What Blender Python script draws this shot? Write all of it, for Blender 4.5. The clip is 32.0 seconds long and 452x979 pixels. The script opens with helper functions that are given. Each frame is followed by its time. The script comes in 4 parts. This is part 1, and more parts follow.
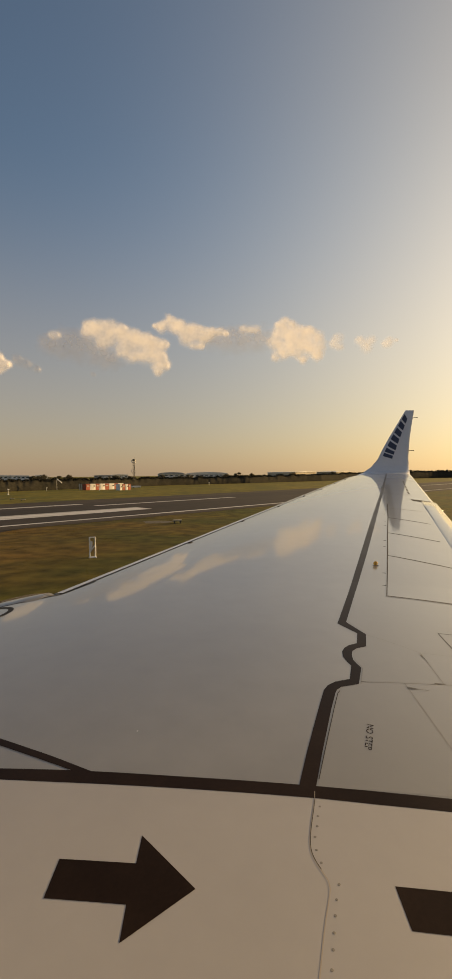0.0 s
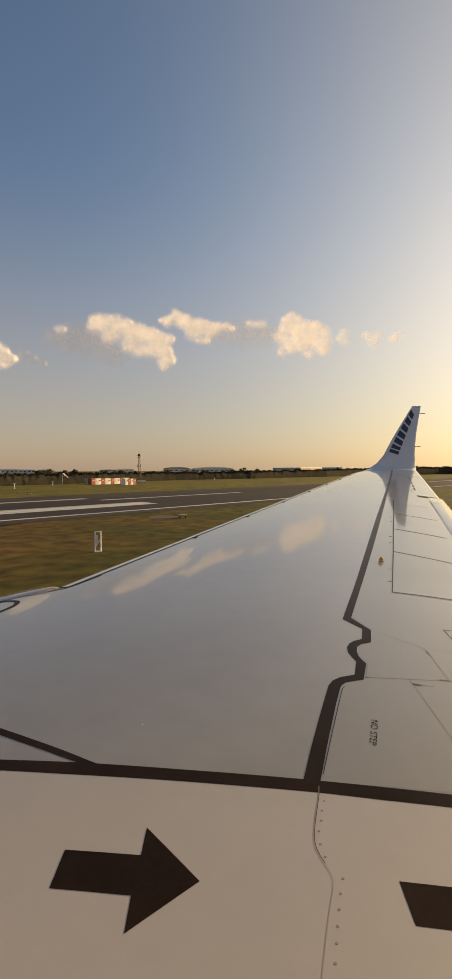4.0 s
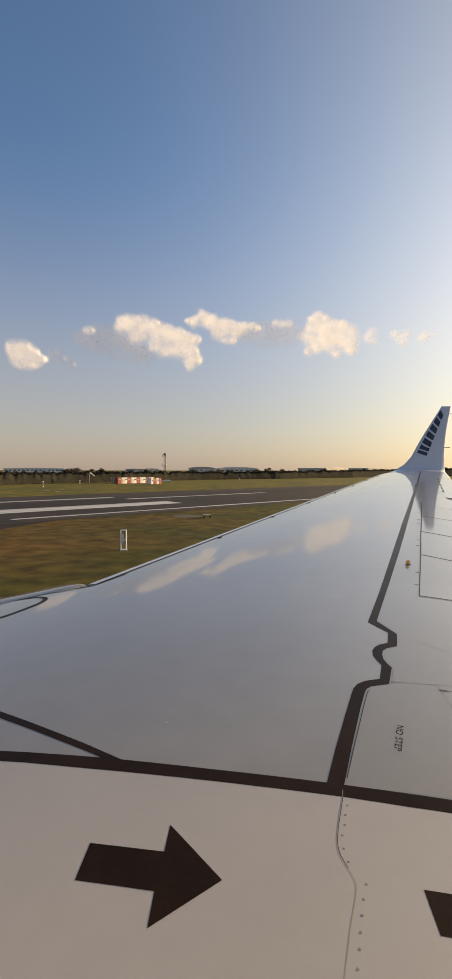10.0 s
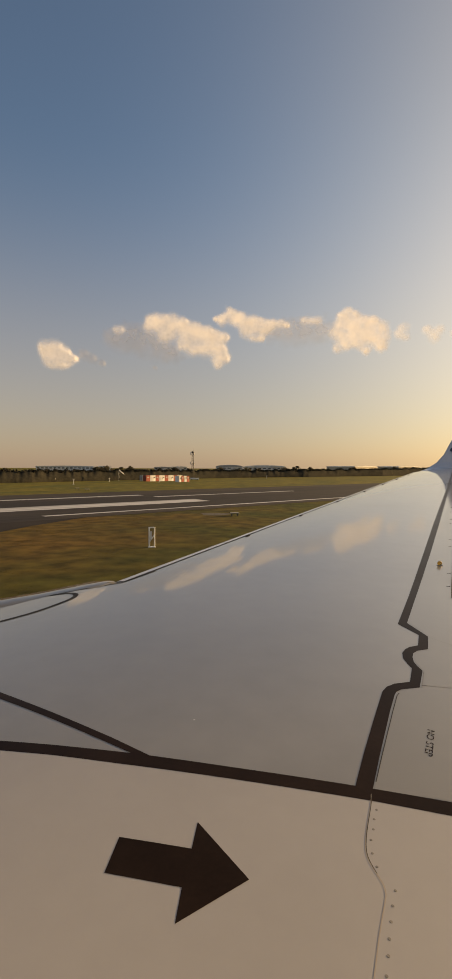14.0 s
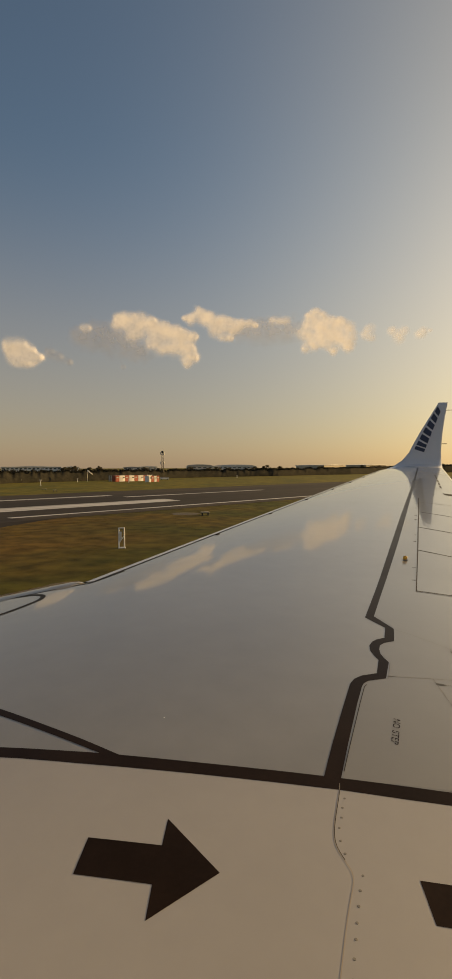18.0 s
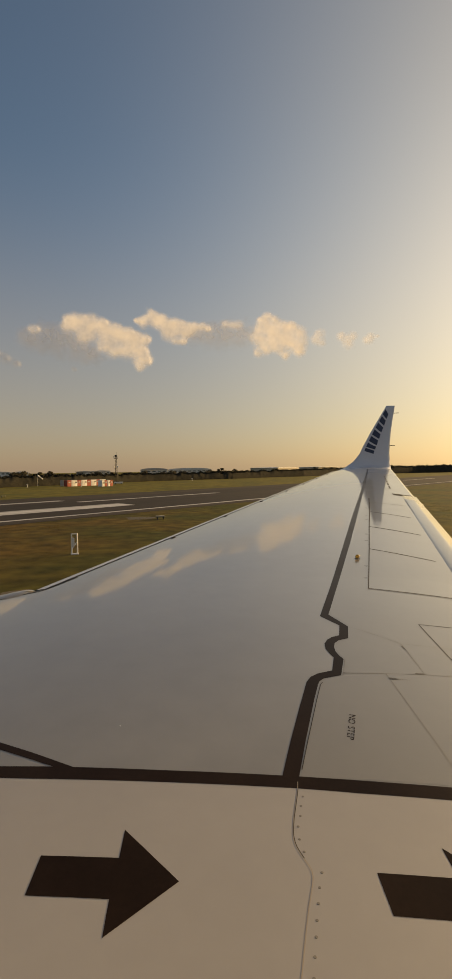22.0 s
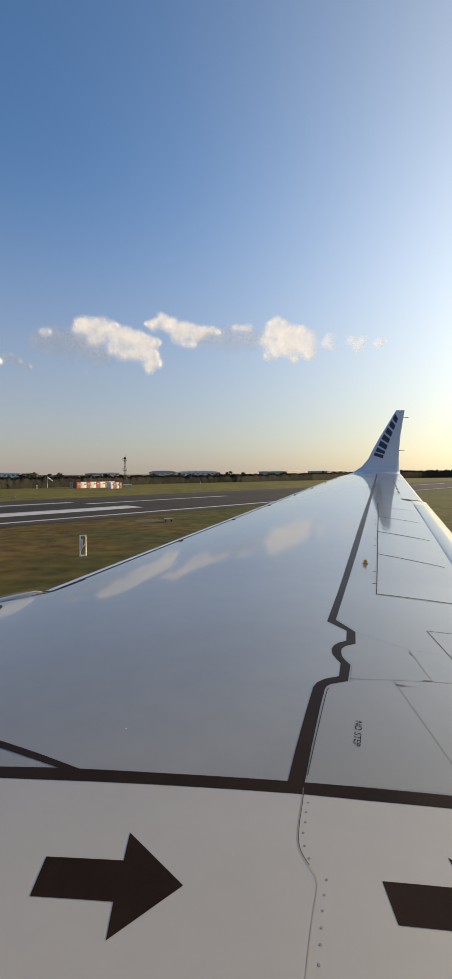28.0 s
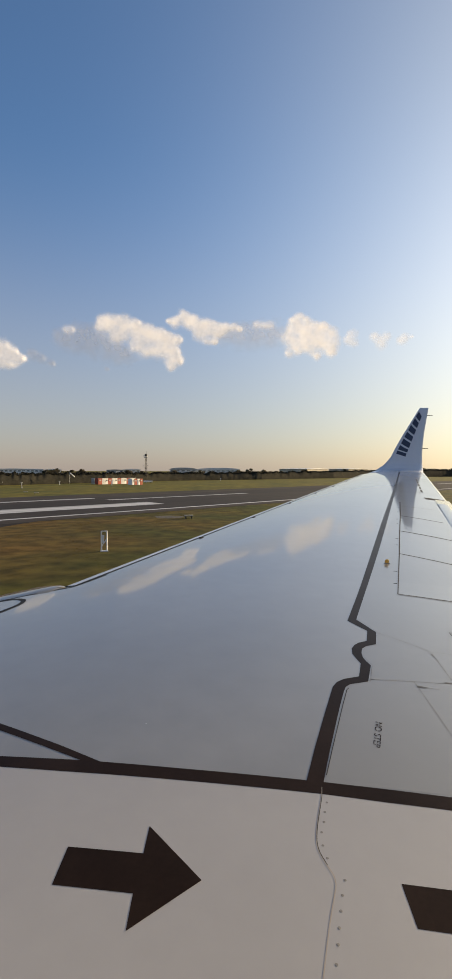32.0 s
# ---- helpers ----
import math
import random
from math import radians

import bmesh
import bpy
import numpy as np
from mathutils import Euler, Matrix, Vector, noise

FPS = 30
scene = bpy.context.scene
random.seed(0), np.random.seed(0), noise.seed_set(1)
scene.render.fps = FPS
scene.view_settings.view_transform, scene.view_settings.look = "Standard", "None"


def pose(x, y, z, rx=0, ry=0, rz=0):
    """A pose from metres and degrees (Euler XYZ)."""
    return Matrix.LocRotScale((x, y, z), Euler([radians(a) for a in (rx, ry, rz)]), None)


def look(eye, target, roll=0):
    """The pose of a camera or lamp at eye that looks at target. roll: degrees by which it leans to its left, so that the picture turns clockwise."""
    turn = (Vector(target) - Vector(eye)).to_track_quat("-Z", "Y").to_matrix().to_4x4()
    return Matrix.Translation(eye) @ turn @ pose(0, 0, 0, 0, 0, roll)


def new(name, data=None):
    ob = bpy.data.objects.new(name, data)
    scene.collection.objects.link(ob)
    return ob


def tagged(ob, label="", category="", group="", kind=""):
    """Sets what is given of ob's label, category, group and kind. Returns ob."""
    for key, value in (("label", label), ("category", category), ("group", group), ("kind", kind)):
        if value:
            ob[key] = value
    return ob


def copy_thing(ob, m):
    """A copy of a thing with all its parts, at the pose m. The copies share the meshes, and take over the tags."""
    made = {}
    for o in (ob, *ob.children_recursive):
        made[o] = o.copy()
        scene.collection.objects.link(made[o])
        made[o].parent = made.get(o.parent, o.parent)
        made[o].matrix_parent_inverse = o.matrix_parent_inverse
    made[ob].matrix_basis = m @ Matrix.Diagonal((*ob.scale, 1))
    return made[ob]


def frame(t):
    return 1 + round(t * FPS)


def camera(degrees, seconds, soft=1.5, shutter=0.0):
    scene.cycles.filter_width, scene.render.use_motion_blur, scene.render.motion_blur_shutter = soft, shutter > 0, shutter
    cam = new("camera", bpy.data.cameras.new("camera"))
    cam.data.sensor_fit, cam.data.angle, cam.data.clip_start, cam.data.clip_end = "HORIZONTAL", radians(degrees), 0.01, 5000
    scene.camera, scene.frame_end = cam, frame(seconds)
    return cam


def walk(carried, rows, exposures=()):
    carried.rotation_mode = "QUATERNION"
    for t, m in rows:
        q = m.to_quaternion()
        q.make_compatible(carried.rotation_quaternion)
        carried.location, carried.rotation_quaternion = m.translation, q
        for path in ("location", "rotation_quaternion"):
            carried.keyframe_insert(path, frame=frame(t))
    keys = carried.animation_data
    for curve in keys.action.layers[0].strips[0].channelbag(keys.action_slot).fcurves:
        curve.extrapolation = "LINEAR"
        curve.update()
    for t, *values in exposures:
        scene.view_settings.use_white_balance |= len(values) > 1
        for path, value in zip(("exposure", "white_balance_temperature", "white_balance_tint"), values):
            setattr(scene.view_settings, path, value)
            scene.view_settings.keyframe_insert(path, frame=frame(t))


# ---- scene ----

# ---- camera and its walk: a hand-held camera at a cabin window beside the wing ----
PATH = [
    (0, (-0.005, 0.007, 3.896), (0.038, 2.006, 3.838), -0.6),
    (0.5, (-0.005, 0.008, 3.9), (0.036, 2.006, 3.834), -0.5),
    (1, (-0.004, 0.007, 3.894), (0.021, 2.005, 3.83), -0.6),
    (1.5, (-0.008, 0.007, 3.899), (0.013, 2.006, 3.829), -0.4),
    (2, (-0.007, 0.007, 3.896), (0.01, 2.006, 3.827), -0.3),
    (2.5, (-0.005, 0.008, 3.892), (0.015, 2.006, 3.826), -0.5),
    (4.5, (-0.008, 0.01, 3.895), (0.012, 2.008, 3.816), -0.2),
    (5, (-0.007, 0.008, 3.894), (-0.01, 2.006, 3.818), -0.3),
    (5.5, (-0.006, 0.007, 3.897), (-0.011, 2.006, 3.821), -0.3),
    (6, (-0.001, 0.002, 3.896), (0.0, 2.001, 3.825), -0.5),
    (6.5, (-0.003, 0.005, 3.895), (-0.001, 2.004, 3.825), -0.5),
    (7, (-0.006, 0.005, 3.898), (-0.006, 2.004, 3.823), -0.3),
    (7.5, (-0.004, 0.006, 3.898), (-0.019, 2.005, 3.827), -0.3),
    (8, (-0.008, 0.006, 3.9), (-0.034, 2.005, 3.826), 0.0),
    (8.5, (-0.008, 0.004, 3.9), (-0.049, 2.003, 3.827), 0.1),
    (9, (-0.007, 0.003, 3.901), (-0.058, 2.001, 3.825), 0.2),
    (9.5, (-0.004, 0.004, 3.901), (-0.068, 2.002, 3.827), 0.0),
    (10, (-0.01, 0.005, 3.898), (-0.086, 2.002, 3.821), 0.1),
    (10.5, (-0.008, 0.004, 3.903), (-0.123, 1.999, 3.821), -0.0),
    (11, (-0.01, 0.004, 3.9), (-0.168, 1.996, 3.813), -0.0),
    (11.5, (-0.008, 0.003, 3.902), (-0.191, 1.993, 3.817), -0.1),
    (12, (-0.012, 0.003, 3.902), (-0.199, 1.993, 3.819), 0.0),
    (12.5, (-0.011, 0.002, 3.903), (-0.194, 1.992, 3.825), -0.0),
    (13, (-0.006, 0.0, 3.896), (-0.183, 1.991, 3.829), -0.3),
    (13.5, (-0.013, 0.005, 3.903), (-0.192, 1.995, 3.82), 0.1),
    (15.5, (-0.009, 0.003, 3.902), (-0.205, 1.991, 3.815), 0.1),
    (16, (-0.011, 0.002, 3.902), (-0.195, 1.991, 3.806), 0.3),
    (16.5, (-0.009, 0.003, 3.901), (-0.188, 1.993, 3.812), 0.5),
    (17, (-0.007, 0.003, 3.903), (-0.125, 1.997, 3.81), 0.6),
    (17.5, (-0.003, 0.003, 3.895), (-0.104, 1.998, 3.806), 0.1),
    (18, (-0.004, 0.003, 3.892), (-0.072, 2.0, 3.805), -0.2),
    (18.5, (-0.007, 0.006, 3.896), (-0.057, 2.003, 3.801), -0.5),
    (19, (-0.004, 0.006, 3.892), (-0.047, 2.004, 3.804), -1.0),
    (19.5, (-0.003, 0.006, 3.89), (-0.028, 2.004, 3.805), -1.1),
    (20, (0.0, 0.007, 3.887), (-0.004, 2.006, 3.806), -1.2),
    (20.5, (0.003, 0.005, 3.887), (0.036, 2.003, 3.809), -1.1),
    (21, (0.0, 0.01, 3.89), (0.095, 2.006, 3.809), -0.8),
    (21.5, (-0.002, 0.013, 3.89), (0.119, 2.007, 3.809), -0.7),
    (22, (-0.002, 0.014, 3.886), (0.108, 2.009, 3.81), -0.8),
    (22.5, (0.002, 0.012, 3.887), (0.109, 2.008, 3.811), -0.9),
    (23, (0.006, 0.009, 3.887), (0.099, 2.006, 3.816), -0.9),
    (23.5, (0.004, 0.011, 3.884), (0.099, 2.008, 3.815), -0.8),
    (24, (0.0, 0.013, 3.888), (0.093, 2.01, 3.816), -0.6),
    (24.5, (0.003, 0.01, 3.887), (0.087, 2.007, 3.816), -0.6),
    (25, (0.003, 0.01, 3.884), (0.086, 2.007, 3.815), -0.5),
    (25.5, (0.003, 0.008, 3.888), (0.083, 2.005, 3.816), -0.5),
    (27.5, (-0.007, 0.014, 3.891), (0.072, 2.011, 3.825), -0.0),
    (28, (-0.001, 0.01, 3.889), (0.076, 2.007, 3.826), -0.3),
    (28.5, (-0.004, 0.012, 3.892), (0.075, 2.009, 3.824), -0.1),
    (29, (-0.002, 0.01, 3.887), (0.08, 2.007, 3.823), -0.2),
    (29.5, (-0.004, 0.01, 3.889), (0.071, 2.007, 3.821), -0.1),
    (30, (0.005, 0.003, 3.888), (0.06, 2.001, 3.824), -0.4),
    (30.5, (0.0, 0.006, 3.89), (0.04, 2.004, 3.821), -0.2),
    (31, (-0.005, 0.009, 3.889), (0.016, 2.008, 3.818), 0.1),
    (31.5, (0.0, 0.005, 3.889), (0.006, 2.004, 3.821), -0.1),
    (32, (-0.004, 0.007, 3.893), (-0.007, 2.006, 3.819), 0.1),
]
cam = camera(48.4, 32.0)
LIGHT = [(0, 0.35, 12600, 17), (2, 0.39, 12100, 18), (5, 0.58, 10400, 18), (7, 0.67, 9250, 15), (9, 0.69, 8750, 17), (11, 0.65, 8950, 16), (12, 0.64, 9750, 19), (13, 0.6, 10800, 19), (16, 0.22, 13200, 17), (19, 0.2, 13300, 15), (21.5, 0.22, 13200, 17), (23, 0.36, 11400, 15), (24, 0.56, 10600, 17), (25, 0.6, 9000, 14), (28, 0.66, 7300, 11), (29.5, 0.66, 7700, 13), (32, 0.66, 7700, 13)]
walk(cam, [(t, look(eye, target, roll)) for t, eye, target, roll in PATH], LIGHT)

# ---- sky and sun ----
SUN_AZ, SUN_EL = 60.0, 10.5
world = bpy.data.worlds.new("evening_sky")
scene.world = world
world.use_nodes = True
wn, wl = world.node_tree.nodes, world.node_tree.links
sky = wn.new("ShaderNodeTexSky")
sky.sky_type = "NISHITA"
sky.sun_disc = False
sky.sun_elevation, sky.sun_rotation = radians(SUN_EL), radians(SUN_AZ)
sky.altitude, sky.air_density, sky.dust_density, sky.ozone_density = 60, 1.0, 1.2, 5.0
wn["Background"].inputs["Strength"].default_value = 0.15
# warm haze that thickens towards the horizon
where, split, height, hazy = wn.new("ShaderNodeTexCoord"), wn.new("ShaderNodeSeparateXYZ"), wn.new("ShaderNodeMapRange"), wn.new("ShaderNodeMixRGB")
wl.new(where.outputs["Generated"], split.inputs[0])
wl.new(split.outputs["Z"], height.inputs["Value"])
height.interpolation_type = "SMOOTHSTEP"
for socket, value in (("From Min", -0.12), ("From Max", 0.55), ("To Min", 0.75), ("To Max", 0.0)):
    height.inputs[socket].default_value = value
wl.new(height.outputs[0], hazy.inputs[0])
wl.new(sky.outputs[0], hazy.inputs[1])
hazy.inputs[2].default_value = (1.9, 1.73, 1.75, 1)
# broad aureole of the low sun in the hazy air
towards, facing, near_sun, glow, lit = wn.new("ShaderNodeVectorMath"), wn.new("ShaderNodeMath"), wn.new("ShaderNodeMath"), wn.new("ShaderNodeMixRGB"), wn.new("ShaderNodeMixRGB")
towards.operation, facing.operation, near_sun.operation = "DOT_PRODUCT", "MAXIMUM", "POWER"
towards.inputs[1].default_value = (math.sin(radians(SUN_AZ)) * math.cos(radians(SUN_EL)), math.cos(radians(SUN_AZ)) * math.cos(radians(SUN_EL)), math.sin(radians(SUN_EL)))
wl.new(where.outputs["Generated"], towards.inputs[0])
wl.new(towards.outputs["Value"], facing.inputs[0])
facing.inputs[1].default_value = 0.0
wl.new(facing.outputs[0], near_sun.inputs[0])
near_sun.inputs[1].default_value = 4.0
lit.blend_type = "ADD"
lit.inputs[0].default_value = 1.0
glow.inputs[1].default_value, glow.inputs[2].default_value = (0, 0, 0, 1), (3.05, 2.72, 1.36, 1)
wl.new(near_sun.outputs[0], glow.inputs[0])
wl.new(hazy.outputs[0], lit.inputs[1])
wl.new(glow.outputs[0], lit.inputs[2])
wl.new(lit.outputs[0], wn["Background"].inputs["Color"])
sun = new("sun", bpy.data.lights.new("sun", "SUN"))
sun.data.energy, sun.data.angle, sun.data.color = 4.8, radians(0.6), (1.0, 0.84, 0.56)
sun.matrix_world = look((0, 0, 0), (-math.sin(radians(SUN_AZ)) * math.cos(radians(SUN_EL)), -math.cos(radians(SUN_AZ)) * math.cos(radians(SUN_EL)), -math.sin(radians(SUN_EL))))


# ---- materials ----
def material(name, colour, rough=0.5, metal=0.0, coat=0.0, vary=0.12, scale=3.0, fine=60.0, bump=0.0, colour2=None, spread=(0.35, 0.65), per_piece=0.0, coat_rough=0.05, spec=0.5, glow_through=0.0, streak=None, contrast=(0.0, 1.0)):
    """A surface with a coarse and a fine variation of its colour and roughness, and fine relief."""
    m = bpy.data.materials.new(name)
    m.use_nodes = True
    n, l = m.node_tree.nodes, m.node_tree.links
    b = n["Principled BSDF"]
    tc = n.new("ShaderNodeTexCoord")
    coarse, fines = n.new("ShaderNodeTexNoise"), n.new("ShaderNodeTexNoise")
    coarse.inputs["Scale"].default_value, fines.inputs["Scale"].default_value = scale, fine
    coarse.inputs["Detail"].default_value = 6
    fines.inputs["Detail"].default_value = 4
    place = tc.outputs["Object"]
    if streak:
        turn = n.new("ShaderNodeMapping")
        turn.vector_type = "TEXTURE"
        turn.inputs["Rotation"].default_value = (0, 0, radians(streak[0]))
        turn.inputs["Scale"].default_value = (streak[1], 1, 1)
        l.new(place, turn.inputs["Vector"])
        place = turn.outputs["Vector"]
    for x in (coarse, fines):
        l.new(place, x.inputs["Vector"])
    c2 = colour2 or tuple(c * (1 - vary * 1.6) for c in colour)
    ramp = n.new("ShaderNodeValToRGB")
    ramp.color_ramp.elements[0].position, ramp.color_ramp.elements[1].position = spread
    ramp.color_ramp.elements[0].color, ramp.color_ramp.elements[1].color = (*c2, 1), (*colour, 1)
    l.new(coarse.outputs["Fac"], ramp.inputs["Fac"])
    hsv = n.new("ShaderNodeHueSaturation")
    l.new(ramp.outputs["Color"], hsv.inputs["Color"])
    val = n.new("ShaderNodeMapRange")
    val.inputs["From Min"].default_value, val.inputs["From Max"].default_value = contrast
    val.inputs["To Min"].default_value, val.inputs["To Max"].default_value = 1 - vary, 1 + vary
    l.new(fines.outputs["Fac"], val.inputs["Value"])
    last = val.outputs["Result"]
    if per_piece:
        info, pr, mul = n.new("ShaderNodeObjectInfo"), n.new("ShaderNodeMapRange"), n.new("ShaderNodeMath")
        pr.inputs["To Min"].default_value, pr.inputs["To Max"].default_value = 1 - per_piece, 1 + per_piece
        mul.operation = "MULTIPLY"
        l.new(info.outputs["Random"], pr.inputs["Value"])
        l.new(pr.outputs["Result"], mul.inputs[0])
        l.new(last, mul.inputs[1])
        last = mul.outputs[0]
    l.new(last, hsv.inputs["Value"])
    l.new(hsv.outputs["Color"], b.inputs["Base Color"])
    rr = n.new("ShaderNodeMapRange")
    rr.inputs["To Min"].default_value, rr.inputs["To Max"].default_value = max(0.02, rough * 0.8), min(1, rough * 1.2)
    l.new(coarse.outputs["Fac"], rr.inputs["Value"])
    l.new(rr.outputs["Result"], b.inputs["Roughness"])
    b.inputs["Metallic"].default_value = metal
    b.inputs["Specular IOR Level"].default_value = spec
    b.inputs["Coat Weight"].default_value = coat
    b.inputs["Coat Roughness"].default_value = coat_rough
    if bump:
        bp = n.new("ShaderNodeBump")
        bp.inputs["Strength"].default_value, bp.inputs["Distance"].default_value = bump, 0.02
        l.new(fines.outputs["Fac"], bp.inputs["Height"])
        l.new(bp.outputs["Normal"], b.inputs["Normal"])
    if glow_through:
        tr, mx = n.new("ShaderNodeBsdfTranslucent"), n.new("ShaderNodeMixShader")
        mx.inputs[0].default_value = glow_through
        l.new(hsv.outputs["Color"], tr.inputs["Color"])
        l.new(b.outputs[0], mx.inputs[1])
        l.new(tr.outputs[0], mx.inputs[2])
        l.new(mx.outputs[0], n["Material Output"].inputs["Surface"])
    return m


M = {
    "skin": material("grey_wing_enamel", (0.25, 0.248, 0.24), 0.3, coat=1.0, vary=0.1, scale=0.5, fine=7, bump=0.012),
    "root": material("pale_root_paint", (0.335, 0.328, 0.328), 0.36, coat=0.2, vary=0.04, scale=1.4, fine=14, bump=0.012, coat_rough=0.2),
    "aft": material("pale_aft_paint", (0.20, 0.195, 0.182), 0.3, coat=0.9, vary=0.04, scale=1.1, fine=12, bump=0.01, coat_rough=0.05),
    # black paint; the brown cast of warm glare is mixed into its colour
    "black": material("black_walkway_paint", (0.025, 0.0155, 0.0115), 0.3, vary=0.25, scale=2.5, fine=90, bump=0.004, spec=0.05),
    "gap": material("dark_sealant", (0.05, 0.045, 0.04), 0.7, vary=0.3, scale=6, fine=80, spec=0.2),
    "winglet": material("white_winglet_enamel", (0.58, 0.59, 0.62), 0.22, coat=0.5, vary=0.03, scale=1.0, fine=10),
    "navy": material("navy_livery_paint", (0.03, 0.036, 0.07), 0.35, vary=0.1),
    "brass": material("yellow_chromate_metal", (0.55, 0.36, 0.10), 0.35, metal=0.6, vary=0.15, scale=30, fine=120),
    "rivet": material("rivet_grey", (0.24, 0.23, 0.22), 0.75, vary=0.2, spec=0.15),
    "soot": material("oily_grime", (0.10, 0.095, 0.09), 0.5, vary=0.3, scale=20, fine=90),
    "mark": material("matt_black_rubber", (0.02, 0.02, 0.02), 0.9, vary=0.2, spec=0.1),
    "seal": material("brown_sealant", (0.33, 0.28, 0.24), 0.6, vary=0.1),
    "grass": material("rough_mown_grass", (0.17, 0.135, 0.024), 0.9, spec=0.1, vary=0.3, scale=0.1, fine=0.5, contrast=(0.33, 0.67), bump=0.6, colour2=(0.098, 0.094, 0.017), spread=(0.36, 0.6)),
    "grass_dry": material("dry_island_grass", (0.132, 0.077, 0.020), 0.9, spec=0.1, vary=0.4, scale=0.10, fine=0.9, contrast=(0.33, 0.67), bump=0.5, colour2=(0.070, 0.060, 0.0125), spread=(0.38, 0.62)),
    "tuft": material("dry_grass_blades", (0.132, 0.080, 0.022), 0.9, spec=0.1, glow_through=0.9, vary=0.4, scale=0.10, fine=0.9, contrast=(0.33, 0.67), bump=0.0, colour2=(0.074, 0.063, 0.014), spread=(0.38, 0.62)),
    "tarmac": material("worn_asphalt", (0.042, 0.034, 0.029), 0.95, spec=0.1, vary=0.2, scale=0.25, fine=12, bump=0.15, colour2=(0.030, 0.024, 0.020)),
    "runway": material("rubber_streaked_asphalt", (0.046, 0.038, 0.034), 0.9, spec=0.15, vary=0.25, scale=0.22, fine=1.5, contrast=(0.3, 0.7), bump=0.1, colour2=(0.024, 0.020, 0.019), streak=(47.5, 14.0)),
    "shoulder": material("pale_shoulder_asphalt", (0.075, 0.062, 0.052), 0.95, spec=0.1, vary=0.2, scale=0.3, fine=6, bump=0.1, colour2=(0.05, 0.041, 0.034), streak=(47.5, 8.0)),
    "line": material("worn_white_line_paint", (0.62, 0.60, 0.57), 0.7, vary=0.2, scale=0.5, fine=4, colour2=(0.34, 0.33, 0.31), streak=(47.5, 10.0)),
    # leaf colour is paler than foliage, with distant haze put into it
    "leaf": material("hedge_foliage", (0.155, 0.138, 0.10), 0.9, vary=0.25, scale=0.2, fine=1, per_piece=0.15, spec=0.05, glow_through=0.6),
    "thicket": material("dull_boundary_foliage", (0.038, 0.035, 0.027), 0.95, vary=0.3, scale=0.25, fine=1.6, contrast=(0.3, 0.7), spec=0.03, colour2=(0.027, 0.026, 0.02)),
    "bark": material("grey_bark", (0.10, 0.08, 0.06), 0.9, vary=0.3),
    "white": material("white_cladding", (0.82, 0.80, 0.76), 0.6, vary=0.06, scale=0.4, fine=4),
    "grey_clad": material("grey_sheet_cladding", (0.72, 0.70, 0.66), 0.5, vary=0.08, scale=0.3, fine=3),
    "dark_clad": material("dark_sheet_roof", (0.46, 0.44, 0.42), 0.55, vary=0.1, scale=0.3, fine=3),
    "red": material("faded_red_paint", (0.42, 0.07, 0.035), 0.55, vary=0.15, scale=1.0, fine=8),
    "glass": material("window_glass", (0.05, 0.06, 0.07), 0.06, vary=0.05),
    "steel": material("weathered_steel", (0.05, 0.048, 0.045), 0.6, metal=0.0, vary=0.15),
    "orange": material("sunlit_cream_plaster", (0.50, 0.43, 0.33), 0.7, vary=0.1, scale=0.3, fine=2),
    "fuselage": material("white_fuselage_enamel", (0.70, 0.70, 0.72), 0.3, vary=0.04, scale=0.5, fine=6),
}


def cloud_material(name, colour, own_glow):
    """Bright vapour whose emission stands in for light scattered inside; it thins out towards its edge, as the
    attribute "thickness" tells.
    """
    m = bpy.data.materials.new(name)
    m.use_nodes = True
    n, l = m.node_tree.nodes, m.node_tree.links
    b = n["Principled BSDF"]
    b.inputs["Base Color"].default_value = (*colour, 1)
    b.inputs["Roughness"].default_value = 1.0
    b.inputs["Specular IOR Level"].default_value = 0.0
    # even warm emission in place of sunlight scattered within the cloud
    b.inputs["Emission Color"].default_value = (1.0, 0.95, 0.91, 1)
    b.inputs["Emission Strength"].default_value = own_glow
    tr, mx, thin, cl, vx = n.new("ShaderNodeBsdfTranslucent"), n.new("ShaderNodeMixShader"), n.new("ShaderNodeAttribute"), n.new("ShaderNodeBsdfTransparent"), n.new("ShaderNodeMixShader")
    tr.inputs["Color"].default_value = (*colour, 1)
    mx.inputs[0].default_value = 0.18
    l.new(b.outputs[0], mx.inputs[1])
    l.new(tr.outputs[0], mx.inputs[2])
    thin.attribute_name = "thickness"
    l.new(thin.outputs["Fac"], vx.inputs[0])
    l.new(cl.outputs[0], vx.inputs[1])
    l.new(mx.outputs[0], vx.inputs[2])
    l.new(vx.outputs[0], n["Material Output"].inputs["Surface"])
    return m


